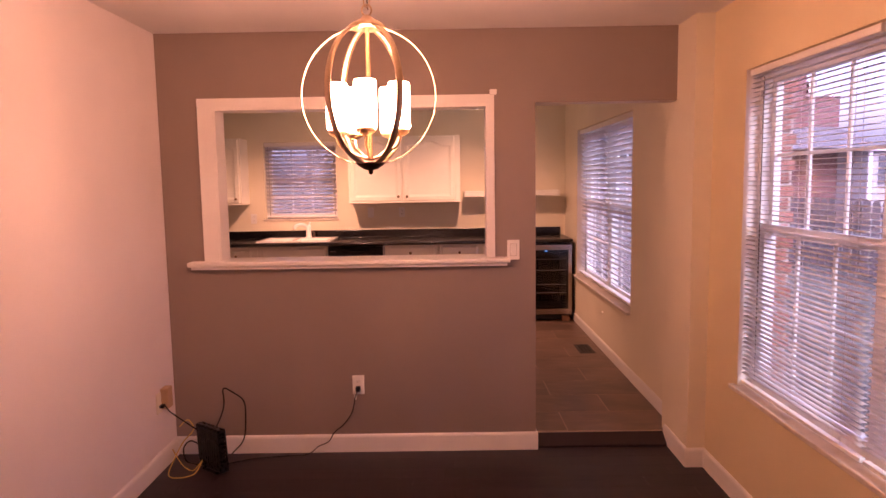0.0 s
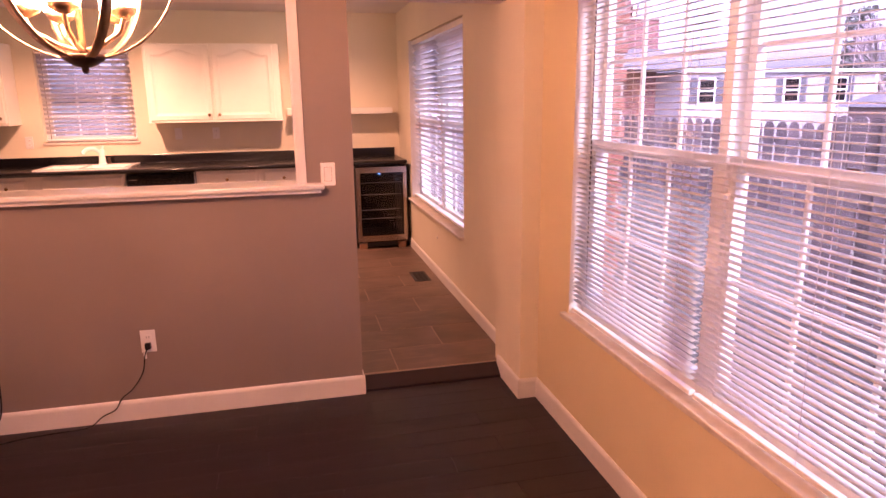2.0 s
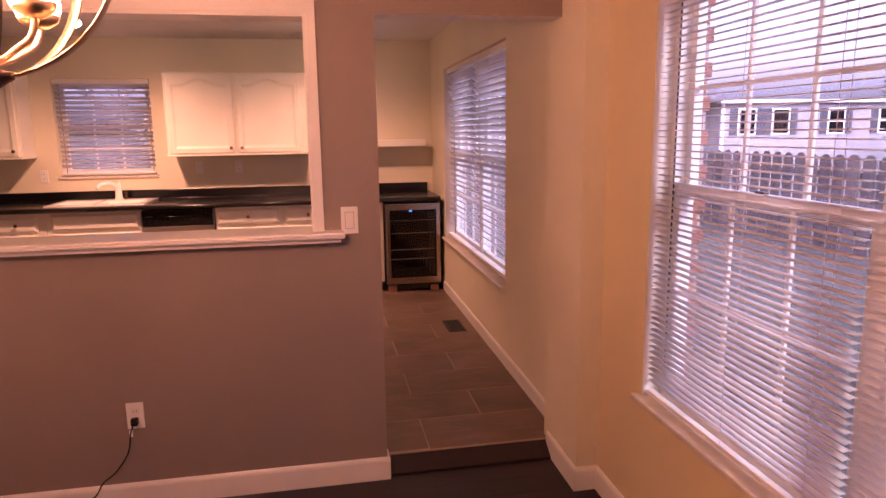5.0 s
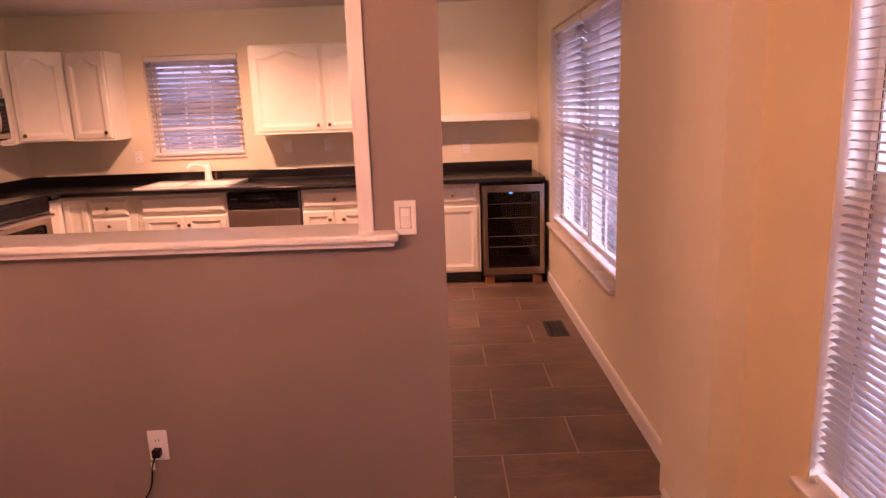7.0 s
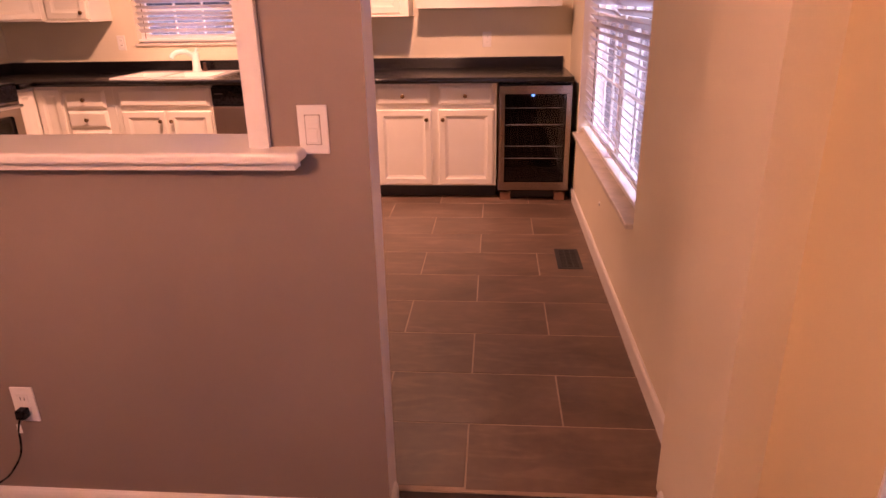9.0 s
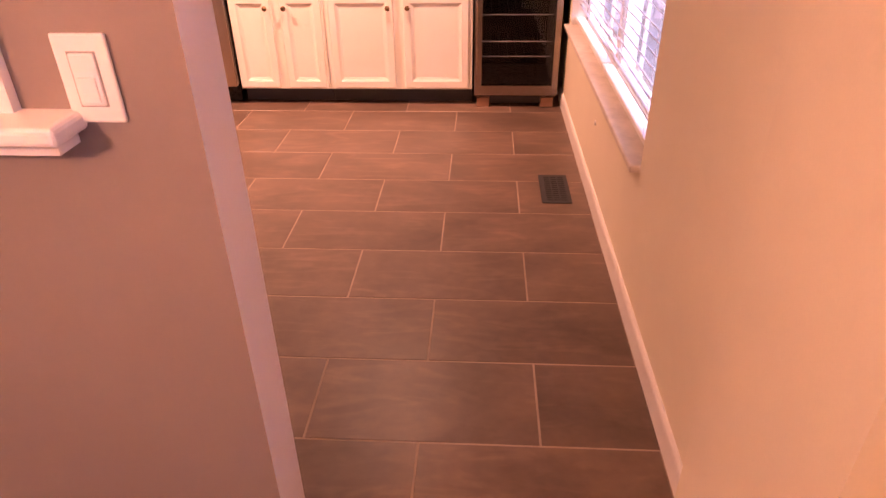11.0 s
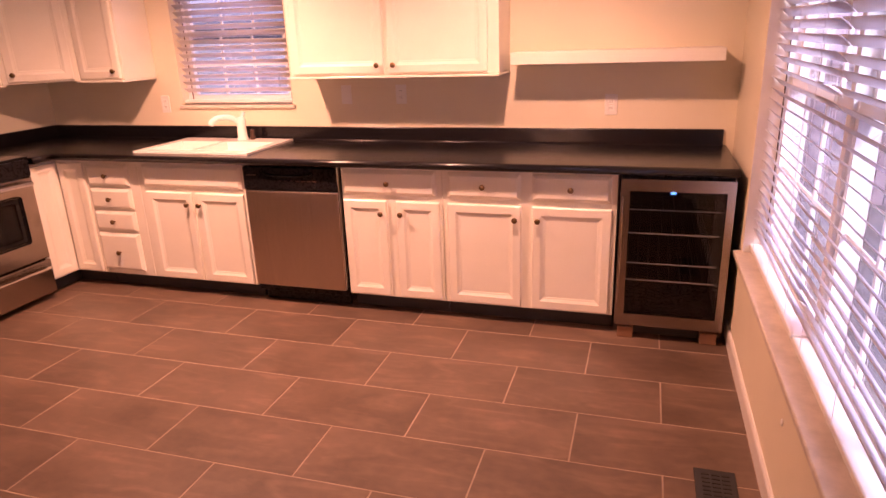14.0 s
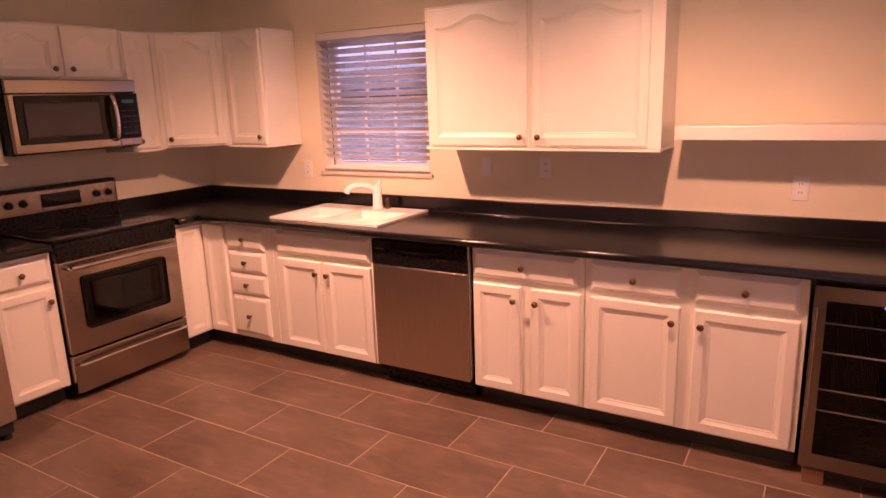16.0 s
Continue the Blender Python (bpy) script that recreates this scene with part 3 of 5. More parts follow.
# wide unit
c = base_unit("white base cabinet with two drawers and two panelled doors", -0.604, 0.912)
drawer(c, 0.030, 0.706, 0.396, 0.139, 0)
drawer(c, 0.485, 0.706, 0.396, 0.139, 0)
door(c, 0.030, 0.112, 0.398, 0.563, 0, -0.03, -0.07)
door(c, 0.488, 0.112, 0.400, 0.563, 0, 0.03, -0.07)
# corner unit with a folding door
XF = -3.215
c = thing("corner_cabinet", "white corner base cabinet with a folding panelled door", "cabinet", pose(0, 0, 0), "base units")
bm = bmesh.new()
box(bm, XK + 0.003, XF, 3.075, YB - 0.003, TOE, BT)
box(bm, XF, -2.986, YF, YB - 0.003, TOE, BT)
part("body", bm, M_CAB, c)
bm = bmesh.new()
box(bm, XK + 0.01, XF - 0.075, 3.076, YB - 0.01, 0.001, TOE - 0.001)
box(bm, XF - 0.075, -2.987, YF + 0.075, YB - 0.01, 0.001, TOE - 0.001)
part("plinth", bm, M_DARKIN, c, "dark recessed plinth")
door(c, XF + 0.022, 0.112, 0.195, 0.732, YF, None, 0)
part("door", door_mesh(0.195, 0.732), M_CAB, c, at=pose(XF, 3.078, 0.112, 0, 0, 90))
# unit left of the cooker
c = thing("base_cabinet", "white base cabinet with drawer and panelled door beside the cooker", "cabinet", pose(XF, 1.955, 0, 0, 0, 90), "base units")
carcass(c, 0.345, TOE, BT, XF - XK, TOE)
drawer(c, 0.02, 0.706, 0.305, 0.139, 0)
door(c, 0.02, 0.112, 0.305, 0.563, 0, -0.03, -0.07)

# wall units
UZ, UH = 1.327, 0.735


def wall_unit(label, m, w, doors, z=UZ, h=UH, depth=0.30, rise=0.055):
    c = thing("wall_cabinet", label, "cabinet", m, "wall units")
    bm = bmesh.new()
    box(bm, 0.001, w - 0.001, 0.0, depth - 0.003, z, z + h)
    part("body", bevel(bm, 0.002, 1), M_CAB, c)
    if z == UZ:
        part("bottom_lip", rbox(-0.003, w + 0.003, -0.026, depth - 0.01, z - 0.013, z - 0.0005, 0.003, 2), M_CAB, c)
    for x, dw, kx in doors:
        door(c, x, z + 0.012, dw, h - 0.024, 0, kx, 0.045, rise)
    return c


wall_unit("white wall cabinet with two arched panel doors", pose(-1.615, YU, 0), 1.262, ((0.028, 0.572, -0.035), (0.628, 0.572, 0.035)))
wall_unit("white wall cabinet with one arched panel door beside the sink window", pose(-3.19, YU, 0), 0.365, ((0.022, 0.322, -0.035),))
XU = XK + 0.30
wall_unit("narrow white wall cabinet beside the microwave", pose(XU, 3.075, 0, 0, 0, 90), 0.215, ((0.012, 0.175, 0.032),))
wall_unit("short white wall cabinet with two doors over the microwave", pose(XU, 2.31, 0, 0, 0, 90), 0.762, ((0.025, 0.34, -0.035), (0.395, 0.34, 0.035)), z=1.765, h=0.305, rise=0.04)
wall_unit("white wall cabinet beside the microwave", pose(XU, 1.93, 0, 0, 0, 90), 0.378, ((0.02, 0.335, -0.035),), z=UZ, h=UH)
# diagonal corner wall unit
c = thing("wall_cabinet", "white diagonal corner wall cabinet with an arched panel door", "cabinet", pose(0, 0, 0), "wall units")
foot = [(XU, 3.292), (-3.192, YU), (-3.192, YB - 0.003), (XK + 0.003, YB - 0.003), (XK + 0.003, 3.292)]
bm = bmesh.new()
lo = [bm.verts.new((x, y, UZ)) for x, y in foot]
hi = [bm.verts.new((x, y, UZ + UH)) for x, y in foot]
for i in range(5):
    j = (i + 1) % 5
    bm.faces.new((lo[i], lo[j], hi[j], hi[i]))
bm.faces.new(lo[::-1]), bm.faces.new(hi)
bmesh.ops.recalc_face_normals(bm, faces=bm.faces[:])
part("body", bm, M_CAB, c)
ang = math.degrees(math.atan2(YU - 3.292, -3.192 - XU))
L = math.hypot(YU - 3.292, -3.192 - XU)
d = part("door", door_mesh(L - 0.06, UH - 0.024, 0.055), M_CAB, c, at=pose(XU, 3.292, UZ + 0.012, 0, 0, ang) @ pose(0.03, 0, 0))
knob(d, 0.035, 0.045)

# floating shelf
sh = thing("wall_shelf", "white floating shelf fixed to the kitchen wall", "shelf", pose(0, 0, 0))
part("board", rbox(-0.305, 0.780, YB - 0.255, YB - 0.002, 1.366, 1.430, 0.004), M_CAB, sh)

# ---- worktop ----
CT0, CT1, CYF, CXF = 0.869, 0.908, 3.232, -3.160
SX = (-2.56, -1.83, 3.355, 3.80)
bm = bmesh.new()
for x0, x1, y0, y1 in ((XK, SX[0], CYF, YB), (SX[1], 0.845, CYF, YB), (SX[0], SX[1], CYF, SX[2]), (SX[0], SX[1], SX[3], YB), (XK, CXF, 3.078, CYF)):
    box(bm, x0 + 0.002 if x0 == XK else x0, x1, y0, min(y1, YB - 0.002), CT0, CT1)
bmesh.ops.remove_doubles(bm, verts=bm.verts[:], dist=1e-5)
worktop = thing("worktop", "dark laminate worktop with a rounded front edge", "worktop", pose(0, 0, 0))
part("top", bm, M_COUNTER, worktop)
for pts in ([(CXF + 0.016, CYF - 0.001, 0.8885), (0.845, CYF - 0.001, 0.8885)], [(CXF + 0.001, 3.078, 0.8885), (CXF + 0.001, CYF, 0.8885)]):
    part("front_edge", tube(pts, 0.0205, 14), M_COUNTER, worktop, smooth=True)
bm = rbox(XK + 0.022, 0.828, YB - 0.022, YB - 0.002, CT1, 0.995, 0.005, 2)
part("backsplash", bm, M_COUNTER, worktop)
part("backsplash", rbox(XK + 0.002, XK + 0.022, 3.078, YB - 0.002, CT1, 0.995, 0.005, 2), M_COUNTER, worktop)
part("cove", tube([(XK + 0.022, YB - 0.024, CT1), (0.828, YB - 0.024, CT1)], 0.008, 8), M_COUNTER, worktop, smooth=True)
w2 = thing("worktop", "short dark laminate worktop beside the cooker", "worktop", pose(0, 0, 0))
part("top", rbox(XK + 0.002, CXF, 1.955, 2.298, CT0, CT1, 0.012, 3), M_COUNTER, w2)
part("backsplash", rbox(XK + 0.002, XK + 0.022, 1.955, 2.298, CT1, 0.995, 0.005, 2), M_COUNTER, w2)

# sink: rim, two bowls
sk = thing("kitchen_sink", "white enamel drop-in sink with two bowls", "sink", pose(0, 0, 0))
bm = bmesh.new()
rim = (-2.60, -1.79, 3.305, 3.845)
bowls = ((-2.545, -2.235, 3.37, 3.70), (-2.195, -1.845, 3.37, 3.70))
xs = sorted({rim[0], rim[1], *(v for b in bowls for v in b[:2])})
ys = sorted({rim[2], rim[3], 3.37, 3.70})
for xa, xb in zip(xs, xs[1:]):
    for ya, yb in zip(ys, ys[1:]):
        if any(b[0] <= xa and xb <= b[1] and b[2] <= ya and yb <= b[3] for b in bowls):
            continue
        box(bm, xa, xb, ya, yb, CT1 + 0.0005, CT1 + 0.012)
bmesh.ops.remove_doubles(bm, verts=bm.verts[:], dist=1e-5)
part("rim", bm, M_SINK, sk)
for x0, x1, y0, y1 in bowls:
    bm = bmesh.new()
    box(bm, x0, x1, y0, y1, CT1 - 0.17, CT1 + 0.008)
    bm.faces.ensure_lookup_table()
    bmesh.ops.delete(bm, geom=[f for f in bm.faces if f.normal.z > 0.5 or f.calc_center_median().z > CT1], context="FACES_ONLY")
    for v in bm.verts:
        if v.co.z < CT1 - 0.1:
            v.co.x += 0.03 if v.co.x < (x0 + x1) / 2 else -0.03
            v.co.y += 0.03 if v.co.y < (y0 + y1) / 2 else -0.03
    bmesh.ops.reverse_faces(bm, faces=bm.faces[:])
    bw = part("bowl", bm, M_SINK, sk)
    part("drain", lathe([(0.04, 0), (0.042, 0.003), (0.03, 0.004)], 16), M_CHROME, bw, "round steel drain", at=pose((x0 + x1) / 2, (y0 + y1) / 2, CT1 - 0.1695))
fa = thing("tap", "white single-lever kitchen tap behind the sink", "tap", pose(-2.12, 3.775, CT1 + 0.012))
part("base", lathe([(0.038, 0), (0.038, 0.008), (0.032, 0.02), (0.029, 0.08), (0.031, 0.125), (0.027, 0.145), (0.012, 0.152)], 18), M_SINK, fa, smooth=True)
part("spout", tube(spline([(0, 0.0, 0.105), (-0.045, -0.045, 0.15), (-0.095, -0.10, 0.155), (-0.125, -0.13, 0.135), (-0.135, -0.14, 0.112)], 6), 0.019, 12), M_SINK, fa, smooth=True)
part("lever", tube(spline([(0, 0, 0.14), (0.012, 0.008, 0.165), (0.02, 0.012, 0.18)], 5), 0.011, 8), M_SINK, fa, smooth=True)
part("side_sprayer", lathe([(0.018, 0), (0.018, 0.02), (0.012, 0.03), (0.014, 0.055), (0.010, 0.065)], 12), M_DARKBRONZE, fa, "small dark sprayer knob", True, pose(0.055, 0.03, 0.0))

# ---- appliances ----
# dishwasher
dw = thing("dishwasher", "stainless steel dishwasher with a black control panel", "dishwasher", pose(-1.814, YF, 0))
W = 0.614
part("body", rbox(0.004, W - 0.004, 0.006, 0.57, 0.075, 0.862, 0.003, 1), M_BLACK, dw)
part("door", rbox(0.006, W - 0.012, -0.028, 0.004, 0.120, 0.712, 0.006, 3), M_STEELV, dw, "brushed steel door")
cp = part("control_panel", rbox(0.006, W - 0.012, -0.032, 0.004, 0.715, 0.852, 0.008, 3), M_BLACK, dw, "glossy black control panel")
part("handle_recess", tube(spline([(0.14, -0.030, 0.822), (0.18, -0.036, 0.808), (0.30, -0.040, 0.800), (0.42, -0.036, 0.808), (0.46, -0.030, 0.822)], 6), 0.009, 8), M_BLACKGLASS, cp, "curved glossy handle lip", True)
for i in range(7):
    part("button", rbox(0.24 + i * 0.036, 0.262 + i * 0.036, -0.0345, -0.030, 0.772, 0.776, 0.001, 1), M_DARKBRONZE, cp)
part("name_bar", rbox(0.03, 0.095, -0.0335, -0.030, 0.800, 0.808, 0.001, 1), M_STEEL, cp)
part("edge_strip", rbox(W - 0.010, W - 0.004, -0.026, 0.004, 0.135, 0.86, 0.001, 1), M_CHROME, dw, "bright metal edge strip")
part("kick_plate", rbox(0.02, W - 0.02, 0.05, 0.06, 0.003, 0.128, 0.002, 1), M_BLACK, dw)

# drinks cooler
ck = thing("drinks_cooler", "under-counter drinks cooler with a glass door in a steel frame", "cooler", pose(0.318, 3.262, 0))
W = 0.524
bm = bmesh.new()
for b in ((0.004, 0.03, 0.02, 0.58, 0.062, 0.855), (W - 0.03, W - 0.004, 0.02, 0.58, 0.062, 0.855), (0.03, W - 0.03, 0.02, 0.58, 0.83, 0.855), (0.03, W - 0.03, 0.02, 0.58, 0.062, 0.12), (0.03, W - 0.03, 0.55, 0.58, 0.12, 0.83)):
    box(bm, *b)
part("body", bm, M_BLACK, ck)
fr = bmesh.new()
f = 0.048
for b in ((0.004, f, 0.080, 0.846), (W - 0.038, W - 0.002, 0.080, 0.846), (f, W - 0.038, 0.788, 0.846), (f, W - 0.038, 0.080, 0.142)):
    box(fr, b[0], b[1], -0.022, 0.016, b[2], b[3])
dr = part("door_frame", fr, M_STEEL, ck, "brushed steel door frame")
g = part("door_glass", rbox(f, W - 0.038, -0.012, -0.004, 0.142, 0.788, 0.001, 1), M_SMOKED, dr, "smoked glass pane")
g.visible_shadow = False
part("handle", rbox(0.010, 0.020, -0.034, -0.022, 0.20, 0.76, 0.004, 2), M_STEEL, dr)
for z in (0.682, 0.560, 0.402, 0.311):
    s = part("shelf", rbox(0.035, W - 0.05, 0.03, 0.036, z - 0.0035, z + 0.0035, 0.002, 1), M_PLATE, ck, "wire shelf with a bright front rail")
    bm = bmesh.new()
    for i in range(9):
        x = 0.05 + i * (W - 0.1) / 8
        box(bm, x - 0.0015, x + 0.0015, 0.036, 0.54, z - 0.003, z)
    part("wire", bm, M_DARKIN, s)
part("display", rbox(0.236, 0.262, 0.018, 0.026, 0.766, 0.781, 0.002, 1), M_LED, ck, "lit blue temperature display")
part("control_strip", rbox(0.045, W - 0.05, 0.026, 0.05, 0.752, 0.788, 0.003, 1), M_BLACK, ck)
part("grille", rbox(0.10, W - 0.10, 0.03, 0.05, 0.015, 0.060, 0.002, 1), M_RUBBER, ck)
for x in (0.02, W - 0.10):
    part("foot", rbox(x, x + 0.08, -0.008, 0.07, 0.001, 0.062, 0.003, 1), M_COPPER, ck, "brown metal corner foot")

# cooker
rg = thing("electric_range", "stainless steel electric range with a black glass top", "cooker", pose(XF, 2.305, 0, 0, 0, 90))
W = 0.762
part("body", rbox(0.002, W - 0.002, 0.004, 0.55, 0.03, 0.905, 0.004, 1), M_BLACK, rg)
part("cooktop", rbox(0.0, W, -0.045, 0.54, 0.905, 0.922, 0.006, 2), M_BLACKGLASS, rg, "glossy black ceramic cooktop")
for x, y, r in ((0.19, 0.12, 0.11), (0.57, 0.12, 0.085), (0.19, 0.38, 0.075), (0.57, 0.38, 0.10)):
    part("burner_ring", tube([(x + r * math.cos(a), y + r * math.sin(a), 0.9225) for a in [2 * math.pi * i / 32 for i in range(32)]], 0.0012, 4, closed=True), M_DARKIN, rg)
part("top_trim", rbox(0.004, W - 0.004, -0.05, 0.0, 0.80, 0.903, 0.012, 3), M_BLACK, rg, "black strip above the oven door")
dd = part("oven_door", rbox(0.006, W - 0.006, -0.045, 0.002, 0.275, 0.80, 0.008, 3), M_STEEL, rg, "brushed steel oven door")
part("door_window", rbox(0.115, W - 0.115, -0.049, -0.040, 0.40, 0.70, 0.02, 3), M_BLACKGLASS, dd, "dark glass oven window")
part("window_pane", rbox(0.165, W - 0.165, -0.052, -0.047, 0.44, 0.665, 0.012, 3), M_SMOKED, dd)
part("handle", tube(spline([(0.05, -0.045, 0.765), (0.055, -0.09, 0.765), (0.10, -0.10, 0.767), (W / 2, -0.105, 0.77), (W - 0.10, -0.10, 0.767), (W - 0.055, -0.09, 0.765), (W - 0.05, -0.045, 0.765)], 6), 0.0135, 10), M_CHROME, dd, "polished bar handle", True)
dr = part("drawer", rbox(0.006, W - 0.006, -0.045, 0.002, 0.045, 0.265, 0.008, 3), M_STEEL, rg, "brushed steel storage drawer")
part("handle", tube(spline([(0.05, -0.045, 0.215), (0.06, -0.075, 0.215), (W / 2, -0.085, 0.222), (W - 0.06, -0.075, 0.215), (W - 0.05, -0.045, 0.215)], 6), 0.011, 10), M_CHROME, dr, "polished bar handle", True)
bg = part("back_panel", rbox(0.002, W - 0.002, 0.50, 0.575, 0.905, 1.155, 0.014, 3), M_BLACK, rg)
part("panel_face", rbox(0.02, W - 0.02, 0.488, 0.502, 1.0, 1.135, 0.006, 2), M_STEEL, bg, "brushed steel control fascia")
dp = part("display", rbox(0.26, 0.50, 0.482, 0.49, 1.03, 1.11, 0.004, 2), M_BLACKGLASS, bg, "black oven clock display")
for x in (0.075, 0.155, 0.605, 0.685):
    part("dial", lathe([(0.024, 0), (0.024, 0.006), (0.019, 0.010), (0.017, 0.024), (0.012, 0.026)], 16, "y"), M_BLACK, bg, "round black dial", True, pose(x, 0.488, 1.07))

# microwave
mw = thing("microwave_oven", "stainless steel over-the-range microwave with a dark window", "microwave", pose(-3.41, 2.312, 0, 0, 0, 90))
W = 0.756
part("body", rbox(0.0, W, 0.004, 0.385, 1.362, 1.762, 0.004, 1), M_BLACK, mw)
part("vent_panel", rbox(0.002, W - 0.002, -0.02, 0.004, 1.688, 1.760, 0.005, 2), M_STEEL, mw, "brushed steel vent strip")
dd = part("door", rbox(0.002, W * 0.80, -0.03, 0.004, 1.372, 1.684, 0.006, 2), M_STEEL, mw, "brushed steel door")
part("door_window", rbox(0.03, W * 0.80 - 0.001, -0.034, -0.026, 1.418, 1.676, 0.006, 3), M_BLACKGLASS, dd, "black glass door window")
part("screen", rbox(0.07, W * 0.66, -0.0365, -0.033, 1.450, 1.640, 0.008, 2), mat("mesh_screen", (0.05, 0.042, 0.04), 0.35, vary=0.1, fine=300, bump=0.02), dd, "perforated door screen")
part("handle", tube(spline([(W * 0.755, -0.03, 1.665), (W * 0.755, -0.062, 1.645), (W * 0.755, -0.078, 1.54), (W * 0.755, -0.062, 1.435), (W * 0.755, -0.03, 1.415)], 6), 0.015, 10), M_CHROME, dd, "curved polished handle", True)
part("lower_strip", rbox(W * 0.80 + 0.002, W - 0.002, -0.03, 0.004, 1.372, 1.416, 0.005, 2), M_STEEL, mw, "brushed steel lower strip")
kp = part("keypad", rbox(W * 0.80 + 0.002, W - 0.002, -0.03, 0.004, 1.418, 1.684, 0.005, 2), M_BLACK, mw)
part("keypad_glass", rbox(W * 0.815, W - 0.012, -0.034, -0.026, 1.43, 1.672, 0.005, 2), M_BLACKGLASS, kp, "black touch keypad")
for r in range(5):
    for q in range(3):
        x = W * 0.84 + q * 0.034
        part("key", rbox(x, x + 0.022, -0.0355, -0.033, 1.445 + r * 0.033, 1.451 + r * 0.033, 0.001, 1), M_DARKBRONZE, kp)
part("clock", rbox(W * 0.85, W * 0.95, -0.0355, -0.033, 1.625, 1.645, 0.001, 1), M_GREENLED, kp, "dim green clock")

# refrigerator
fg = thing("refrigerator", "stainless steel refrigerator on black feet", "refrigerator", pose(-3.12, 1.04, 0, 0, 0, 90))
W = 0.905
part("body", rbox(0.004, W - 0.004, 0.0, 0.66, 0.05, 1.76, 0.006, 2), M_BLACK, fg)
for x0, x1 in ((0.004, W / 2 - 0.002), (W / 2 + 0.002, W - 0.004)):
    d = part("door", rbox(x0, x1, -0.05, -0.002, 0.09, 1.758, 0.012, 3), M_STEELV, fg, "brushed steel door")
    hx = x1 - 0.05 if x0 < 0.1 else x0 + 0.05
    part("handle", tube([(hx, -0.05, 0.75), (hx, -0.095, 0.77), (hx, -0.095, 1.48), (hx, -0.05, 1.50)], 0.012, 8), M_CHROME, d, "long bar handle", True)
part("grille", rbox(0.02, W - 0.02, -0.03, 0.0, 0.03, 0.085, 0.004, 1), M_RUBBER, fg)
for x in (0.03, W - 0.07):
    part("foot", lathe([(0.022, 0.001), (0.022, 0.02), (0.012, 0.025), (0.012, 0.055)], 12), M_RUBBER, fg, at=pose(x + 0.02, -0.01, 0))


# ---- dining room things ----
def band(radius_x, radius_z, width, thick, n=48):
    """A flat hoop in the x-z plane, its width across the plane."""
    bm = bmesh.new()
    rings = []
    for i in range(n):
        a = 2 * math.pi * i / n
        c, s = math.cos(a), math.sin(a)
        rings.append([bm.verts.new(((radius_x + o) * c, w, (radius_z + o) * s)) for o, w in ((0, -width), (thick, -width), (thick, width), (0, width))])
    for i in range(n):
        p, q = rings[i], rings[(i + 1) % n]
        for j in range(4):
            bm.faces.new((p[j], p[(j + 1) % 4], q[(j + 1) % 4], q[j]))
    bmesh.ops.recalc_face_normals(bm, faces=bm.faces[:])
    return bm


ch = thing("chandelier", "bronze orb chandelier with five lit glass shades on a chain", "chandelier", pose(-0.771, -1.57, 1.83))
for a in (2, 62, 122):
    part("hoop", band(0.222 if a == 2 else 0.218, 0.225, 0.011, 0.003), M_BRONZE, ch, smooth=True, at=pose(0, 0, 0, 0, 0, a))
part("crown", lathe([(0.012, 0.262), (0.022, 0.25), (0.05, 0.236), (0.062, 0.226), (0.06, 0.22), (0.02, 0.218)], 24), M_BRONZE, ch, smooth=True)
part("stem", tube([(0, 0, 0.225), (0, 0, -0.22)], 0.0075, 10), M_BRONZE, ch, smooth=True)
part("bottom_bowl", lathe([(0.004, -0.258), (0.008, -0.252), (0.008, -0.244), (0.024, -0.240), (0.045, -0.226), (0.05, -0.218), (0.044, -0.214), (0.01, -0.212)], 24), M_DARKBRONZE, ch, "dark bronze bowl with a finial", True)
for i in range(5):
    a = radians(-90 + 72 * i)
    c, s = math.cos(a), math.sin(a)
    prof = spline([(0.01, -0.205, 0), (0.045, -0.195, 0), (0.072, -0.18, 0), (0.096, -0.165, 0), (0.107, -0.14, 0), (0.107, -0.122, 0)], 5)
    arm = part("arm", tube([(p.x * c, p.x * s, p.y) for p in prof], 0.0055, 8), M_BRONZE, ch, smooth=True)
    part("shade_cup", lathe([(0.012, -0.135), (0.03, -0.124), (0.034, -0.112), (0.02, -0.110)], 16), M_BRONZE, arm, smooth=True, at=pose(0.107 * c, 0.107 * s, 0))
    part("shade", lathe([(0.032, -0.112), (0.036, -0.105), (0.036, 0.032), (0.033, 0.039)], 20), M_SHADE, arm, "lit frosted glass cylinder shade", True, pose(0.107 * c, 0.107 * s, 0))
part("loop", tube([(0.016 * math.cos(t), 0, 0.278 + 0.018 * math.sin(t)) for t in [2 * math.pi * i / 16 for i in range(16)]], 0.003, 6, closed=True), M_BRONZE, ch)
for i in range(8):
    z = 0.308 + i * 0.030
    pts = [(0.010 * math.cos(t), 0, 0.020 * math.sin(t)) for t in [2 * math.pi * k / 12 for k in range(12)]]
    part("chain_link", tube(pts, 0.0024, 6, closed=True), M_BRONZE, ch, at=pose(0, 0, z, 0, 0, 90 * (i % 2) + 20))
part("cord", tube([(0.004, 0.002, 0.28), (-0.006, 0.003, 0.40), (0.004, 0, 0.548)], 0.0022, 6), M_DARKBRONZE, ch)
part("ceiling_plate", lathe([(0.02, 0.536), (0.055, 0.548), (0.063, 0.558), (0.063, 0.569)], 24), M_BRONZE, ch, smooth=True)

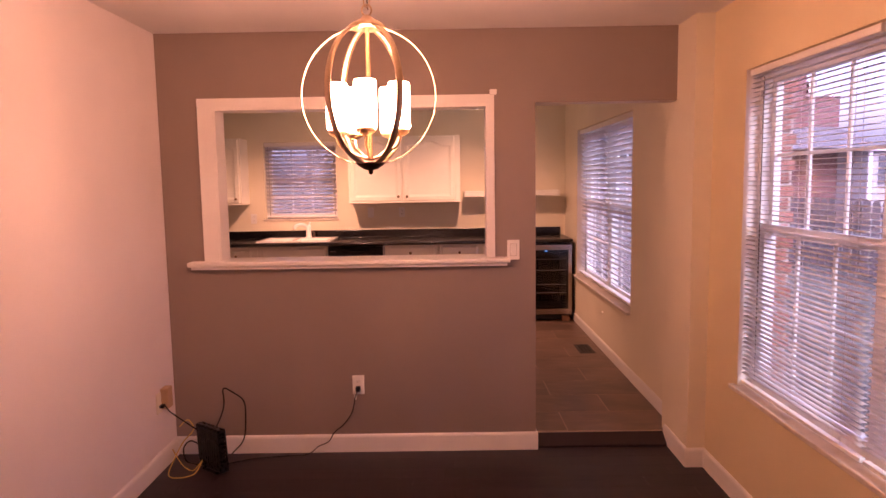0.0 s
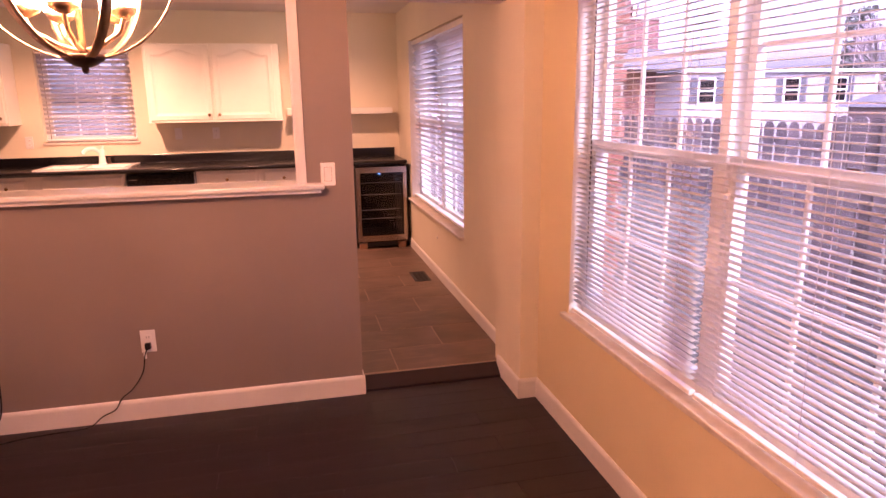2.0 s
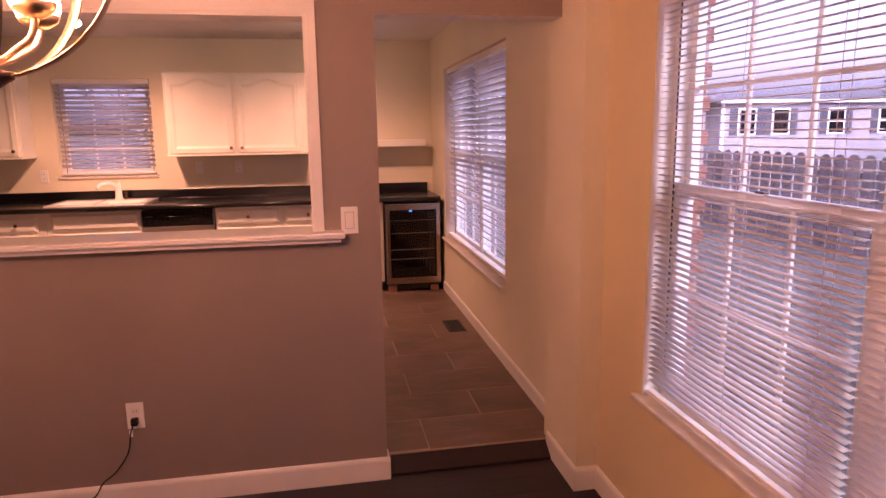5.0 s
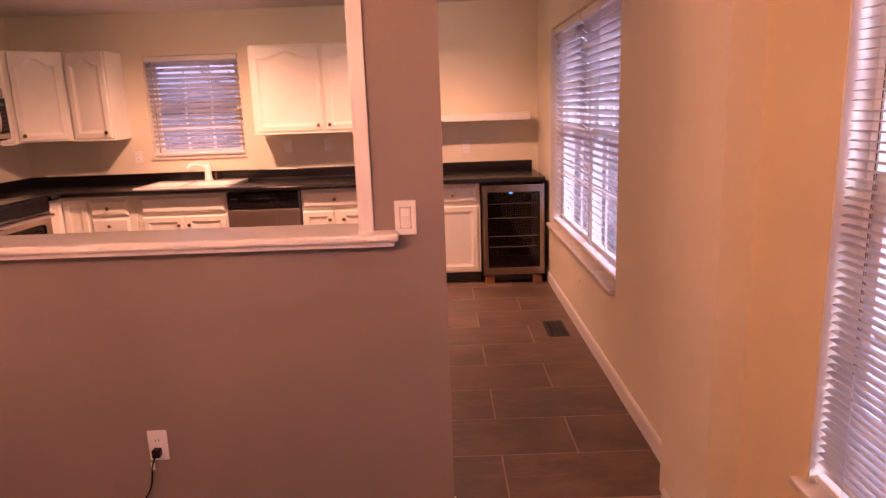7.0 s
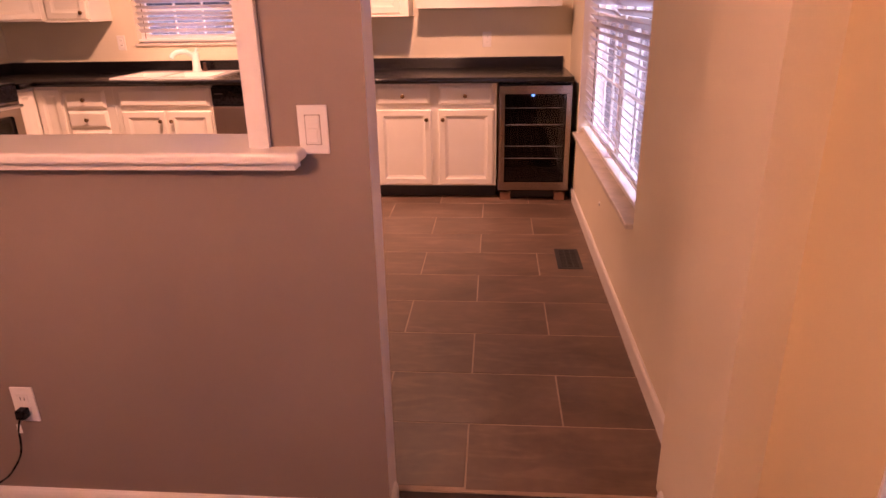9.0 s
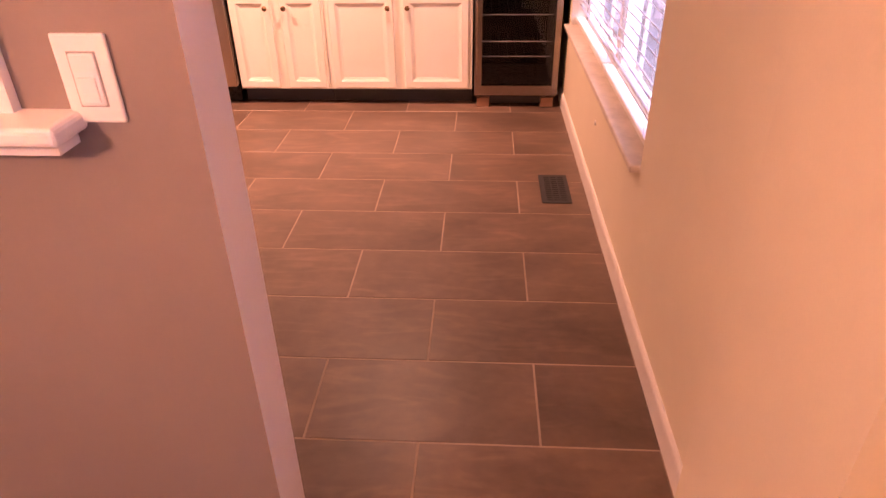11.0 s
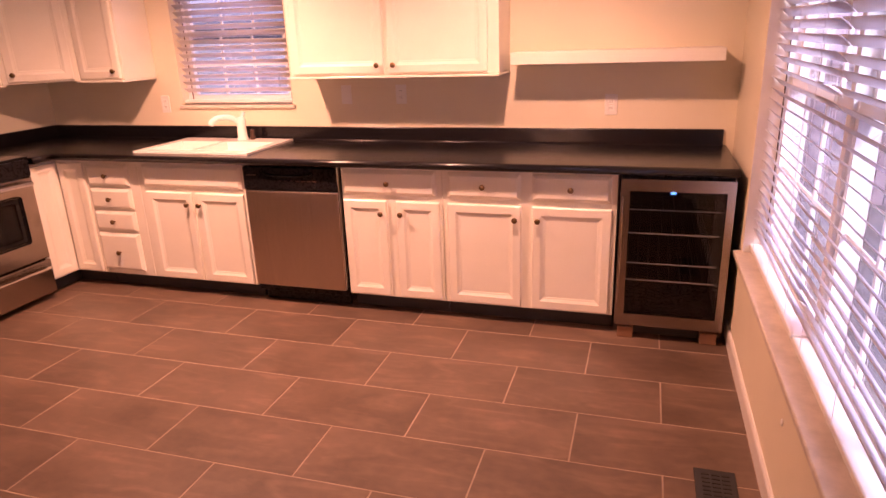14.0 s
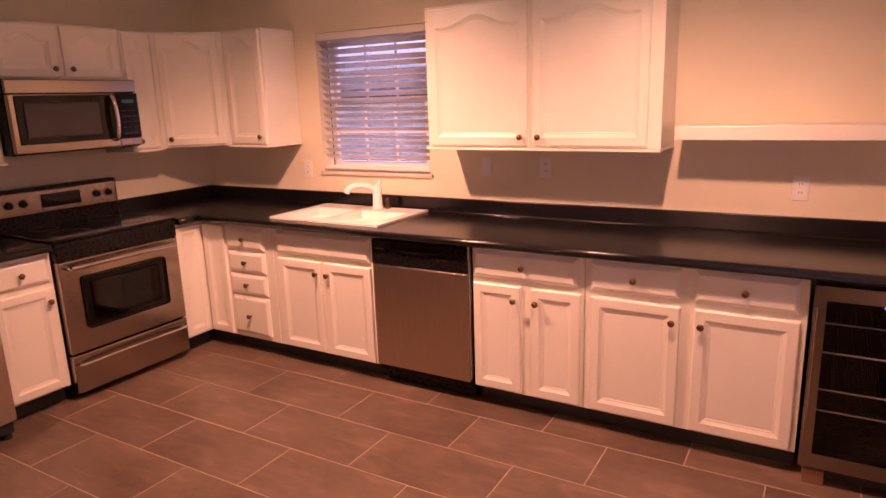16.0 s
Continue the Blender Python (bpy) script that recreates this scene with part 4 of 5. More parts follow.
# wall plates
def outlet(label, at, cover=M_PLATE, kind="outlet"):
    o = thing("wall_outlet", label, "outlet", at)
    part("plate", rbox(-0.035, 0.035, -0.006, -0.0005, -0.058, 0.058, 0.003, 2), cover, o)
    if kind == "outlet":
        for z in (-0.02, 0.02):
            s = part("socket", rbox(-0.016, 0.016, -0.008, -0.005, z - 0.014, z + 0.014, 0.003, 2), cover, o)
            for x in (-0.006, 0.006):
                part("slot", rbox(x - 0.001, x + 0.001, -0.0086, -0.0078, z - 0.004, z + 0.006, 0.0003, 1), M_BLACK, s)
    return o


outlet("white duplex wall outlet with a black plug in it", pose(-1.057, 0, 0.347))
sw = thing("light_switch", "white rocker light switch on the grey wall", "switch", pose(-0.130, 0, 1.143))
part("plate", rbox(-0.036, 0.036, -0.007, -0.0005, -0.058, 0.058, 0.003, 2), M_PLATE, sw)
# grey outline paints in the shading round the rocker
part("rocker_shade_line", rbox(-0.019, 0.019, -0.0078, -0.006, -0.036, 0.036, 0.0006, 1), mat("rocker_shade_grey", (0.38, 0.34, 0.31), 0.5, vary=0.03, bump=0), sw)
part("rocker", rbox(-0.017, 0.017, -0.010, -0.006, -0.034, 0.034, 0.003, 2), M_PLATE, sw)
part("rocker_step", rbox(-0.012, 0.012, -0.0125, -0.009, -0.030, 0.004, 0.002, 2), M_PLATE, sw)
for x, z in ((0.225, 1.128), (-1.036, 1.195), (-2.787, 1.141)):
    outlet("white duplex wall outlet above the worktop", pose(x, YB, z), M_PLATE)
outlet("white blank wall plate above the worktop", pose(-1.405, YB, 1.195), M_PLATE, "blank")
jk = thing("phone_jack", "ivory wall socket with a plug-in adapter", "outlet", pose(XL, -0.195, 0.325, 0, 0, 90))
part("plate", rbox(-0.055, 0.015, -0.007, -0.0005, -0.058, 0.058, 0.003, 2), M_IVORY, jk)
part("adapter", rbox(0.0, 0.070, -0.045, -0.001, -0.045, 0.075, 0.006, 2), mat("tan_plastic", (0.42, 0.29, 0.17), 0.45, vary=0.08, bump=0), jk, "tan plug-in adapter")
part("plug", rbox(-0.03, 0.02, -0.03, -0.006, -0.03, -0.012, 0.004, 2), M_BLACK, jk, "small black plug")

# router and cables
ro = thing("router", "black upright internet router on the floor", "router", pose(-1.855, -0.235, FD, 0, 0, -36))
bm = rbox(-0.11, 0.11, -0.026, 0.026, 0.012, 0.255, 0.010, 3)
for v in bm.verts:
    v.co.x += -0.02 * v.co.z / 0.24
part("case", bm, M_BLACK, ro)
part("stand", rbox(-0.07, 0.07, -0.036, 0.036, 0.0, 0.016, 0.006, 2), M_BLACK, ro)
for i in range(5):
    part("status_light", rbox(0.102, 0.109, -0.004, 0.004, 0.10 + i * 0.022, 0.106 + i * 0.022, 0.001, 1), M_STEEL, ro)
for i in range(7):
    part("vent_slot", rbox(-0.07 + i * 0.021, -0.062 + i * 0.021, -0.0272, -0.0255, 0.06, 0.19, 0.0004, 1), M_RUBBER, ro)


def cable(label, pts, r, m):
    c = thing("cable", label, "cable", pose(0, 0, 0), "cables round the router")
    part("cord", tube(spline(pts, 7), r, 7), m, c, smooth=True)
    return c


F = FD + 0.004
c = cable("black power cord from the outlet to the router", [(-1.057, -0.034, 0.322), (-1.075, -0.03, 0.28), (-1.095, -0.026, 0.19), (-1.15, -0.025, 0.11), (-1.205, -0.026, 0.065), (-1.24, -0.03, 0.01), (-1.30, -0.04, -0.015), (-1.37, -0.05, F), (-1.52, -0.07, F), (-1.68, -0.10, F), (-1.80, -0.16, F)], 0.0032, M_BLACK)
part("plug", rbox(-1.071, -1.043, -0.036, -0.008, 0.312, 0.342, 0.004, 2), M_BLACK, c)
part("tag", rbox(-1.080, -1.066, -0.031, -0.028, 0.265, 0.295, 0.001, 1), M_PLATE, c, "small white cord tag")
cable("black cable looping up the wall behind the router", [(-1.93, -0.17, 0.06), (-1.88, -0.08, 0.15), (-1.85, -0.05, 0.25), (-1.853, -0.04, 0.345), (-1.80, -0.04, 0.325), (-1.735, -0.04, 0.27), (-1.728, -0.04, 0.16), (-1.74, -0.06, 0.04), (-1.80, -0.10, -0.03)], 0.0042, M_BLACK)
cable("black cable from the wall socket to the router", [(-2.125, -0.21, 0.305), (-2.09, -0.22, 0.27), (-2.0, -0.2, 0.19), (-1.92, -0.18, 0.12)], 0.004, M_BLACK)
cable("yellow network cable curled on the floor", [(-2.10, -0.10, 0.14), (-2.06, -0.07, 0.17), (-2.03, -0.07, 0.11), (-2.08, -0.10, 0.05), (-2.10, -0.20, -0.02), (-2.09, -0.30, F), (-2.02, -0.34, F), (-1.95, -0.29, F), (-1.93, -0.22, -0.02)], 0.0035, M_YELLOW)
cable("yellow cable lying beside the router", [(-2.13, -0.14, 0.02), (-2.08, -0.15, F), (-2.02, -0.22, F), (-1.97, -0.24, F), (-1.92, -0.20, 0.0)], 0.003, M_YELLOW)
cable("black cable coiled behind the router", [(-1.95, -0.14, 0.03), (-2.04, -0.09, 0.05), (-2.09, -0.08, 0.0), (-2.06, -0.12, F), (-1.97, -0.17, F)], 0.004, M_BLACK)

# wooden stick leaning in the wide window
st = thing("wooden_stick", "varnished wooden stick leaning in the window frame", "stick", pose(0, 0, 0))
part("rod", tube([(XW + 0.075, -2.335, 1.315), (XW + 0.070, -2.450, 1.86)], 0.015, 10), M_STICK, st, smooth=True)

# ---- kitchen small things ----
def spotlight(hx, hy, hz):
    """A ceiling spot: round canopy, stalk and a tilted lit head."""
    tl = thing("ceiling_spotlight", "white ceiling spotlight with a lit head", "spotlight", pose(hx, hy, CE), "kitchen spotlights")
    part("canopy", lathe([(0.02, -0.028), (0.052, -0.022), (0.060, -0.008), (0.060, -0.0005)], 24), M_PLATE, tl, smooth=True)
    part("stalk", tube([(0, 0, -0.024), (0, -0.005, hz - CE - 0.01)], 0.007, 8), M_PLATE, tl, smooth=True)
    h = part("head", lathe([(0.018, 0.0), (0.034, 0.01), (0.036, 0.075), (0.030, 0.08)], 18), M_PLATE, tl, "white spot head", True, look((0, 0, hz - CE), (0, 0.45, hz - CE - 0.54)) @ pose(0, 0, 0, 180))
    part("glass_collar", lathe([(0.030, 0.060), (0.039, 0.062), (0.041, 0.080), (0.034, 0.081)], 18), M_BULB, h, "glowing frosted collar", True)
    part("lamp_face", lathe([(0.028, 0.079), (0.029, 0.0825), (0.012, 0.086)], 18), M_BULB, h, "glowing lamp face", True)


for hx, hy, hz, share in HEADS:
    spotlight(hx, hy, hz)

vt = thing("floor_register", "dark metal floor register with scrolled slots", "vent", pose(0.659, 1.903, 0.0))
part("frame", rbox(0.0, 0.140, 0.0, 0.310, 0.0005, 0.005, 0.002, 1), M_DARKIN, vt)
for i in range(12):
    for q in range(3):
        x, y = 0.024 + q * 0.034, 0.026 + i * 0.0225
        part("louvre", rbox(x, x + 0.028, y, y + 0.011, 0.004, 0.0075, 0.001, 1), M_RUBBER, vt, at=pose(0, 0, 0))
hk = thing("wall_hook", "dark curved hook on the kitchen side of the grey wall", "hook", pose(-0.050, 0.12, 1.0))
part("plate", rbox(-0.02, 0.02, 0.0005, 0.006, -0.03, 0.03, 0.002, 1), M_IVORY, hk)
part("hook", tube(spline([(0, 0.006, 0.02), (0.004, 0.020, 0.025), (0.008, 0.026, -0.005), (0.006, 0.021, -0.03), (0, 0.014, -0.03)], 6), 0.006, 8), M_BLACK, hk, smooth=True)
sp = thing("wall_anchor", "small white plastic anchor in the wall below the sill", "wall anchor", pose(XE, 2.03, 0.345))
part("disc", lathe([(0.012, 0), (0.012, 0.003), (0.006, 0.005)], 12, "x"), M_PLATE, sp, smooth=True, at=pose(-0.0005, 0, 0, 0, 180, 0))


# ---- outdoors ----
def ground_z(x):
    return -0.65 if x < 9 else -0.65 - 1.9 * min(1, (x - 9) / 13) ** 1.5


bm = bmesh.new()
xs = [-2500, -400, -60, -20, 1.2, 4, 9, 11, 13, 15, 17, 19, 22, 30, 60, 150, 500, 2500]
ys = [-2500, -300, -60, -20, 0, 20, 60, 300, 2500]
grid = [[bm.verts.new((x, y, ground_z(x))) for y in ys] for x in xs]
for i in range(len(xs) - 1):
    for j in range(len(ys) - 1):
        bm.faces.new((grid[i][j], grid[i + 1][j], grid[i + 1][j + 1], grid[i][j + 1]))
setting("ground", bm, M_GRASS, "dull winter grass sloping away behind the house", "ground")


def fence(label, x, y0, y1, z0, top, width, round_top, seed, turn=0):
    f = thing("fence", label, "fence", pose(x, y0, z0, 0, 0, turn), "garden fences")
    rnd = random.Random(seed)
    h = top - z0
    bm = bmesh.new()
    n = 6
    pts = [(-width / 2, 0), (width / 2, 0)] + [(width / 2 * math.cos(math.pi * i / n), h - width / 2 + (width / 2 if round_top else width * 0.2) * math.sin(math.pi * i / n)) for i in range(n + 1)]
    A = [bm.verts.new((0, u, z)) for u, z in pts]
    B = [bm.verts.new((0.02, u, z)) for u, z in pts]
    for i in range(len(pts)):
        j = (i + 1) % len(pts)
        bm.faces.new((A[i], A[j], B[j], B[i]))
    bm.faces.new(A[::-1]), bm.faces.new(B)
    bmesh.ops.recalc_face_normals(bm, faces=bm.faces[:])
    me = as_mesh("board", bm, M_FENCE)
    gap = 0.05 if round_top else 0.012
    k = int((y1 - y0) / (width + gap))
    for i in range(k):
        b = new("board", me)
        b.parent = f
        b.matrix_basis = pose(rnd.choice((0, 0.03)) if not round_top else 0, i * (width + gap), rnd.uniform(-0.02, 0.01), rnd.uniform(-0.4, 0.4), 0, 0)
    for z in (0.35, h - 0.35):
        part("rail", rbox(0.05, 0.09, 0, y1 - y0, z - 0.045, z + 0.045, 0.005, 1), M_FENCE, f)
    return f


fence("tall weathered grey board fence behind the garden", 4.6, -9.0, 2.1, -0.66, 1.345, 0.145, False, 3)
fence("weathered fence with round-topped boards", 8.6, 3.0, 16.0, -0.66, 1.02, 0.27, True, 4)

# brick return of the outer wall beside the wide window
bp = thing("brick_pier", "red brick corner of the house beside the window", "brick wall", pose(1.068, -0.335, -0.66))
part("core", rbox(0.0, 0.235, 0.008, 0.33, 0, 3.06, 0.002, 1), M_MORTAR, bp)
long_brick = as_mesh("brick", rbox(0, 0.194, 0, 0.092, 0, 0.057, 0.003, 1), M_BRICK)
short_brick = as_mesh("brick", rbox(0, 0.092, 0, 0.092, 0, 0.057, 0.003, 1), M_BRICK)
brnd = random.Random(31)
for i in range(45):
    z = 0.006 + i * 0.0675
    for me, x in ((long_brick, 0.052 + brnd.uniform(-0.002, 0.004)), ) if i % 2 else ((short_brick, 0.138 + brnd.uniform(-0.014, -0.004)), (short_brick, 0.034)):
        k = new("brick", me)
        k.parent = bp
        k.matrix_basis = pose(x, brnd.uniform(-0.003, 0.001), z)
    k = new("brick", long_brick)
    k.parent = bp
    k.matrix_basis = pose(0.242, 0.104 + 0.02 * (i % 2), z, 0, 0, 90)

# wall of the neighbour's brick house with its chimney
bh = thing("brick_house", "red brick neighbouring house with a chimney", "house", pose(14, 30.6, -2.6))
brick = M_BRICK.copy()
brick.name = "far_brick"
bn, bl = brick.node_tree.nodes, brick.node_tree.links
bt = bn.new("ShaderNodeTexBrick")
bt.inputs["Scale"].default_value = 1.0
bt.inputs["Brick Width"].default_value, bt.inputs["Row Height"].default_value, bt.inputs["Mortar Size"].default_value = 0.23, 0.075, 0.008
bt.inputs["Color1"].default_value, bt.inputs["Color2"].default_value, bt.inputs["Mortar"].default_value = (0.14, 0.043, 0.036, 1), (0.10, 0.036, 0.032, 1), (0.20, 0.15, 0.14, 1)
btc, bmp = bn.new("ShaderNodeTexCoord"), bn.new("ShaderNodeMapping")
bmp.inputs["Rotation"].default_value = (radians(90), 0, radians(90))
bl.new(btc.outputs["Object"], bmp.inputs["Vector"])
bl.new(bmp.outputs[0], bt.inputs["Vector"])
bl.new(bt.outputs["Color"], bn["Principled BSDF"].inputs["Base Color"])
part("wall", rbox(0, 6, 0, 6.5, 0, 8.2, 0.02, 1), brick, bh)
ck2 = part("chimney", rbox(2.2, 4.1, -0.25, 2.4, 0, 9.7, 0.02, 1), brick, bh)
part("cap", rbox(2.1, 4.2, -0.35, 2.5, 9.7, 9.9, 0.03, 1), M_MORTAR, ck2)
part("flue", lathe([(0.28, 8.2), (0.28, 8.8), (0.36, 8.85), (0.36, 9.1), (0.1, 9.15)], 12), M_STEEL, bh, "metal flue pipe with a cap", at=pose(4.9, 1.0, 0))
part("roof", rbox(-0.1, 6.1, -0.1, 6.6, 8.2, 8.32, 0.02, 1), M_MORTAR, bh)


def gable_roof(bm, x0, x1, y0, y1, z0, z1, hip):
    """A roof with its ridge along y; hip draws the ridge's ends in."""
    xm = (x0 + x1) / 2
    v = [bm.verts.new(p) for p in ((x0, y0, z0), (x1, y0, z0), (x1, y1, z0), (x0, y1, z0), (xm, y0 + hip, z1), (xm, y1 - hip, z1))]
    for f in ((0, 1, 4), (1, 2, 5, 4), (2, 3, 5), (3, 0, 4, 5), (3, 2, 1, 0)):
        bm.faces.new([v[i] for i in f])
    bmesh.ops.recalc_face_normals(bm, faces=bm.faces[:])


# pale two-storey house with shuttered windows
hs = thing("siding_house", "two-storey house with pale siding and dark shutters", "house", pose(20.0, 28.0, -2.72))
part("wall", rbox(0, 12.3, 0, 8, 0, 5.5, 0.02, 1), M_SIDING, hs)
for i in range(30):
    part("siding_board", rbox(0.02, 12.28, -0.03, 0.0, 0.1 + i * 0.18, 0.1 + i * 0.18 + 0.168, 0.004, 1), M_SIDING, hs)
bm = bmesh.new()
gable_roof(bm, -0.4, 8.4, -12.65, 0.35, 5.57, 7.35, 0.5)
bmesh.ops.rotate(bm, verts=bm.verts[:], cent=(0, 0, 0), matrix=Matrix.Rotation(radians(90), 3, "Z"))
bmesh.ops.scale(bm, vec=(-1, 1, 1), verts=bm.verts[:])
bmesh.ops.recalc_face_normals(bm, faces=bm.faces[:])
part("roof", bm, M_ROOF, hs, "grey shingle roof")
part("fascia", rbox(-0.35, 12.65, -0.47, -0.36, 5.43, 5.58, 0.01, 1), M_VINYL, hs, "white fascia and gutter")
part("soffit", rbox(-0.33, 12.63, -0.36, -0.002, 5.40, 5.44, 0.005, 1), M_VINYL, hs, "white soffit")
for x in (-0.03, 12.18):
    part("corner_board", rbox(x, x + 0.15, -0.05, 0.1, 0, 5.39, 0.01, 1), M_VINYL, hs, "white corner board")
for x in (1.40, 3.35, 6.65, 9.75):
    w = part("window", rbox(x - 0.52, x + 0.52, -0.08, 0.02, 3.8, 5.15, 0.01, 1), M_VINYL, hs, "white framed window")
    for z in (3.88, 4.52):
        part("pane", rbox(x - 0.43, x + 0.43, -0.095, -0.07, z, z + 0.55, 0.002, 1), M_BLACKGLASS, w)
    for x1 in (x - 0.97, x + 0.55):
        part("shutter", rbox(x1, x1 + 0.42, -0.075, 0.0, 3.8, 5.15, 0.01, 1), M_SHUTTER, hs, "dark shutter")

# low dark-roofed houses further along
def low_house(label, x, y, w, d, base, eave, ridge, turn=0, group="low houses"):
    h = thing("low_house", label, "house", pose(x, y, base, 0, 0, turn), group)
    part("wall", rbox(0, d, 0, w, 0, eave - base, 0.02, 1), brick, h)
    bm = bmesh.new()
    gable_roof(bm, -0.5, d + 0.5, -0.5, w + 0.5, eave - base, ridge - base, 0.5)
    part("roof", bm, M_ROOF, h, "dark shingle roof")
    gw, gy, top = 2.7, w * 0.22, ridge - base - 0.2
    e = eave - base
    g = bmesh.new()
    v = [g.verts.new(p) for x in (-1.0, -0.8) for p in ((x, gy, e), (x, gy + gw, e), (x, gy + gw / 2, top))]
    for f in ((0, 1, 2), (5, 4, 3), (0, 3, 4, 1), (1, 4, 5, 2), (2, 5, 3, 0)):
        g.faces.new([v[i] for i in f])
    bmesh.ops.recalc_face_normals(g, faces=g.faces[:])
    part("gable", g, brick, h, "red brick gable")
    g = bmesh.new()
    for side in (0, gw):
        q = [(-1.1, gy + side, e), (-1.1, gy + gw / 2, top + 0.05), (d / 2, gy + gw / 2, top + 0.05), (d / 2, gy + side, e)]
        A = [g.verts.new(p) for p in q]
        B = [g.verts.new((p[0], p[1], p[2] + 0.08)) for p in q]
        for i in range(4):
            g.faces.new((A[i], A[(i + 1) % 4], B[(i + 1) % 4], B[i]))
        g.faces.new(A[::-1]), g.faces.new(B)
    bmesh.ops.recalc_face_normals(g, faces=g.faces[:])
    part("gable_roof", g, M_ROOF, h)
    for sy in (0, 1):
        a, b = (-1.16, gy + sy * gw, e), (-1.16, gy + gw / 2, top)
        part("bargeboard", tube([a, b], 0.1, 4, flat=(0.04, 0.055)), M_VINYL, h, "white bargeboard")
    part("chimney", rbox(d / 2 - 0.4, d / 2 + 0.4, w * 0.12, w * 0.12 + 1.0, eave - base, ridge - base + 0.9, 0.02, 1), brick, h)
    return h


low_house("low house with a dark roof and a brick gable", 26, 9.35, 14, 8, -2.6, 0.9, 2.15)
low_house("low house with a dark roof further along the street", 34, -9, 15, 8, -2.6, 1.3, 2.9)

th = thing("brick_house", "red-brown brick house with a chimney beyond the fence", "house", pose(39, 9.0, -2.6), "low houses")
part("wall", rbox(0, 8, 0, 10.2, 0, 4.9, 0.02, 1), brick, th)
bm = bmesh.new()
gable_roof(bm, -0.4, 8.4, -0.4, 10.6, 4.9, 6.2, 0.4)
part("roof", bm, M_ROOF, th, "dark shingle roof")
part("chimney", rbox(0.6, 1.4, 9.3, 10.25, 0, 6.1, 0.02, 1), brick, th)
bm = bmesh.new()
gable_roof(bm, -5.0, 0.2, -0.5, 8.6, 2.7, 3.7, 0.6)
part("porch_roof", bm, M_ROOF, th, "dark lean-to roof")
part("porch_wall", rbox(-4.6, -0.01, 0, 8.2, 0, 2.69, 0.02, 1), brick, th)


def tree(label, x, y, base, height, seed, bare=True):
    t = thing("tree", label, "tree", pose(x, y, base), "trees behind the fence")
    rnd = random.Random(seed)
    limbs = bmesh.new()
    twigs = bmesh.new()

    def stick(bm, a, b, r0, r1):
        d = (b - a).normalized()
        s = d.orthogonal().normalized()
        u = d.cross(s)
        k = 5
        A = [bm.verts.new(a + (s * math.cos(2 * math.pi * i / k) + u * math.sin(2 * math.pi * i / k)) * r0) for i in range(k)]
        B = [bm.verts.new(b + (s * math.cos(2 * math.pi * i / k) + u * math.sin(2 * math.pi * i / k)) * r1) for i in range(k)]
        for i in range(k):
            bm.faces.new((A[i], A[(i + 1) % k], B[(i + 1) % k], B[i]))

    def grow(a, d, length, r, depth):
        b = a + d * length
        stick(limbs if depth > 1 else twigs, a, b, r, r * 0.65)
        if depth == 0:
            return
        for _ in range(3 if depth > 2 else 4):
            nd = (d + Vector((rnd.uniform(-1, 1), rnd.uniform(-1, 1), rnd.uniform(-0.25, 0.8))) * 0.75).normalized()
            grow(a + d * length * rnd.uniform(0.55, 1.0), nd, length * rnd.uniform(0.55, 0.8), r * 0.66, depth - 1)

    if bare:
        grow(Vector((0, 0, 0)), Vector((0, 0, 1)), height * 0.34, height * 0.022, 5)
        part("trunk", limbs, M_BARK, t)
        part("crown", twigs, M_TWIG, t, "bare winter twigs")
    else:
        stick(limbs, Vector((0, 0, 0)), Vector((0, 0, height)), height * 0.02, 0.03)
        for i in range(70):
            z = height * (0.15 + 0.82 * rnd.random())
            a = rnd.uniform(0, 2 * math.pi)
            reach = height * 0.36 * (1.05 - z / height) ** 0.8 * rnd.uniform(0.6, 1.2)
            o = Vector((0, 0, z))
            e = o + Vector((math.cos(a) * reach, math.sin(a) * reach, -0.1 * reach))
            stick(limbs, o, e, 0.03, 0.01)
            for _ in range(26):
                p = o.lerp(e, rnd.uniform(0.25, 1.05)) + Vector([rnd.uniform(-1, 1) * 0.34 for _ in range(3)])
                q = p + Vector((rnd.uniform(-1, 1), rnd.uniform(-1, 1), rnd.uniform(-0.5, 0.6))) * 0.6
                side = Vector((rnd.uniform(-1, 1), rnd.uniform(-1, 1), rnd.uniform(-1, 1))) * 0.16
                f = [twigs.verts.new(v) for v in (p, p.lerp(q, 0.5) + side, q, p.lerp(q, 0.5) - side)]
                twigs.faces.new(f)
        part("trunk", limbs, M_BARK, t)
        part("crown", twigs, M_NEEDLE, t, "dark green needles")
    return t


tree("tall bare winter tree beyond the fence", 36.5, 30.7, -2.6, 10.6, 1)
tree("dark evergreen tree behind the pale house", 38, 35.2, -2.6, 10.0, 2, False)
tree("dark evergreen tree behind the low roofs", 44, 33.0, -2.6, 6.9, 5, False)
tree("bare winter tree behind the low roofs", 46, 31, -2.6, 8.8, 6)
tree("bare winter tree behind the low roofs", 44, 24.4, -2.6, 7.6, 7)
tree("slender bare winter tree behind the brick house", 51.9, 26.3, -2.6, 10.4, 15)
tree("bare winter tree near the street", 40, 13.5, -2.6, 10.6, 8)
tree("bare winter tree near the street", 44, 11, -2.6, 12.0, 12)
tree("bare winter tree beside the brick house", 24, 30.0, -2.6, 5.2, 9)
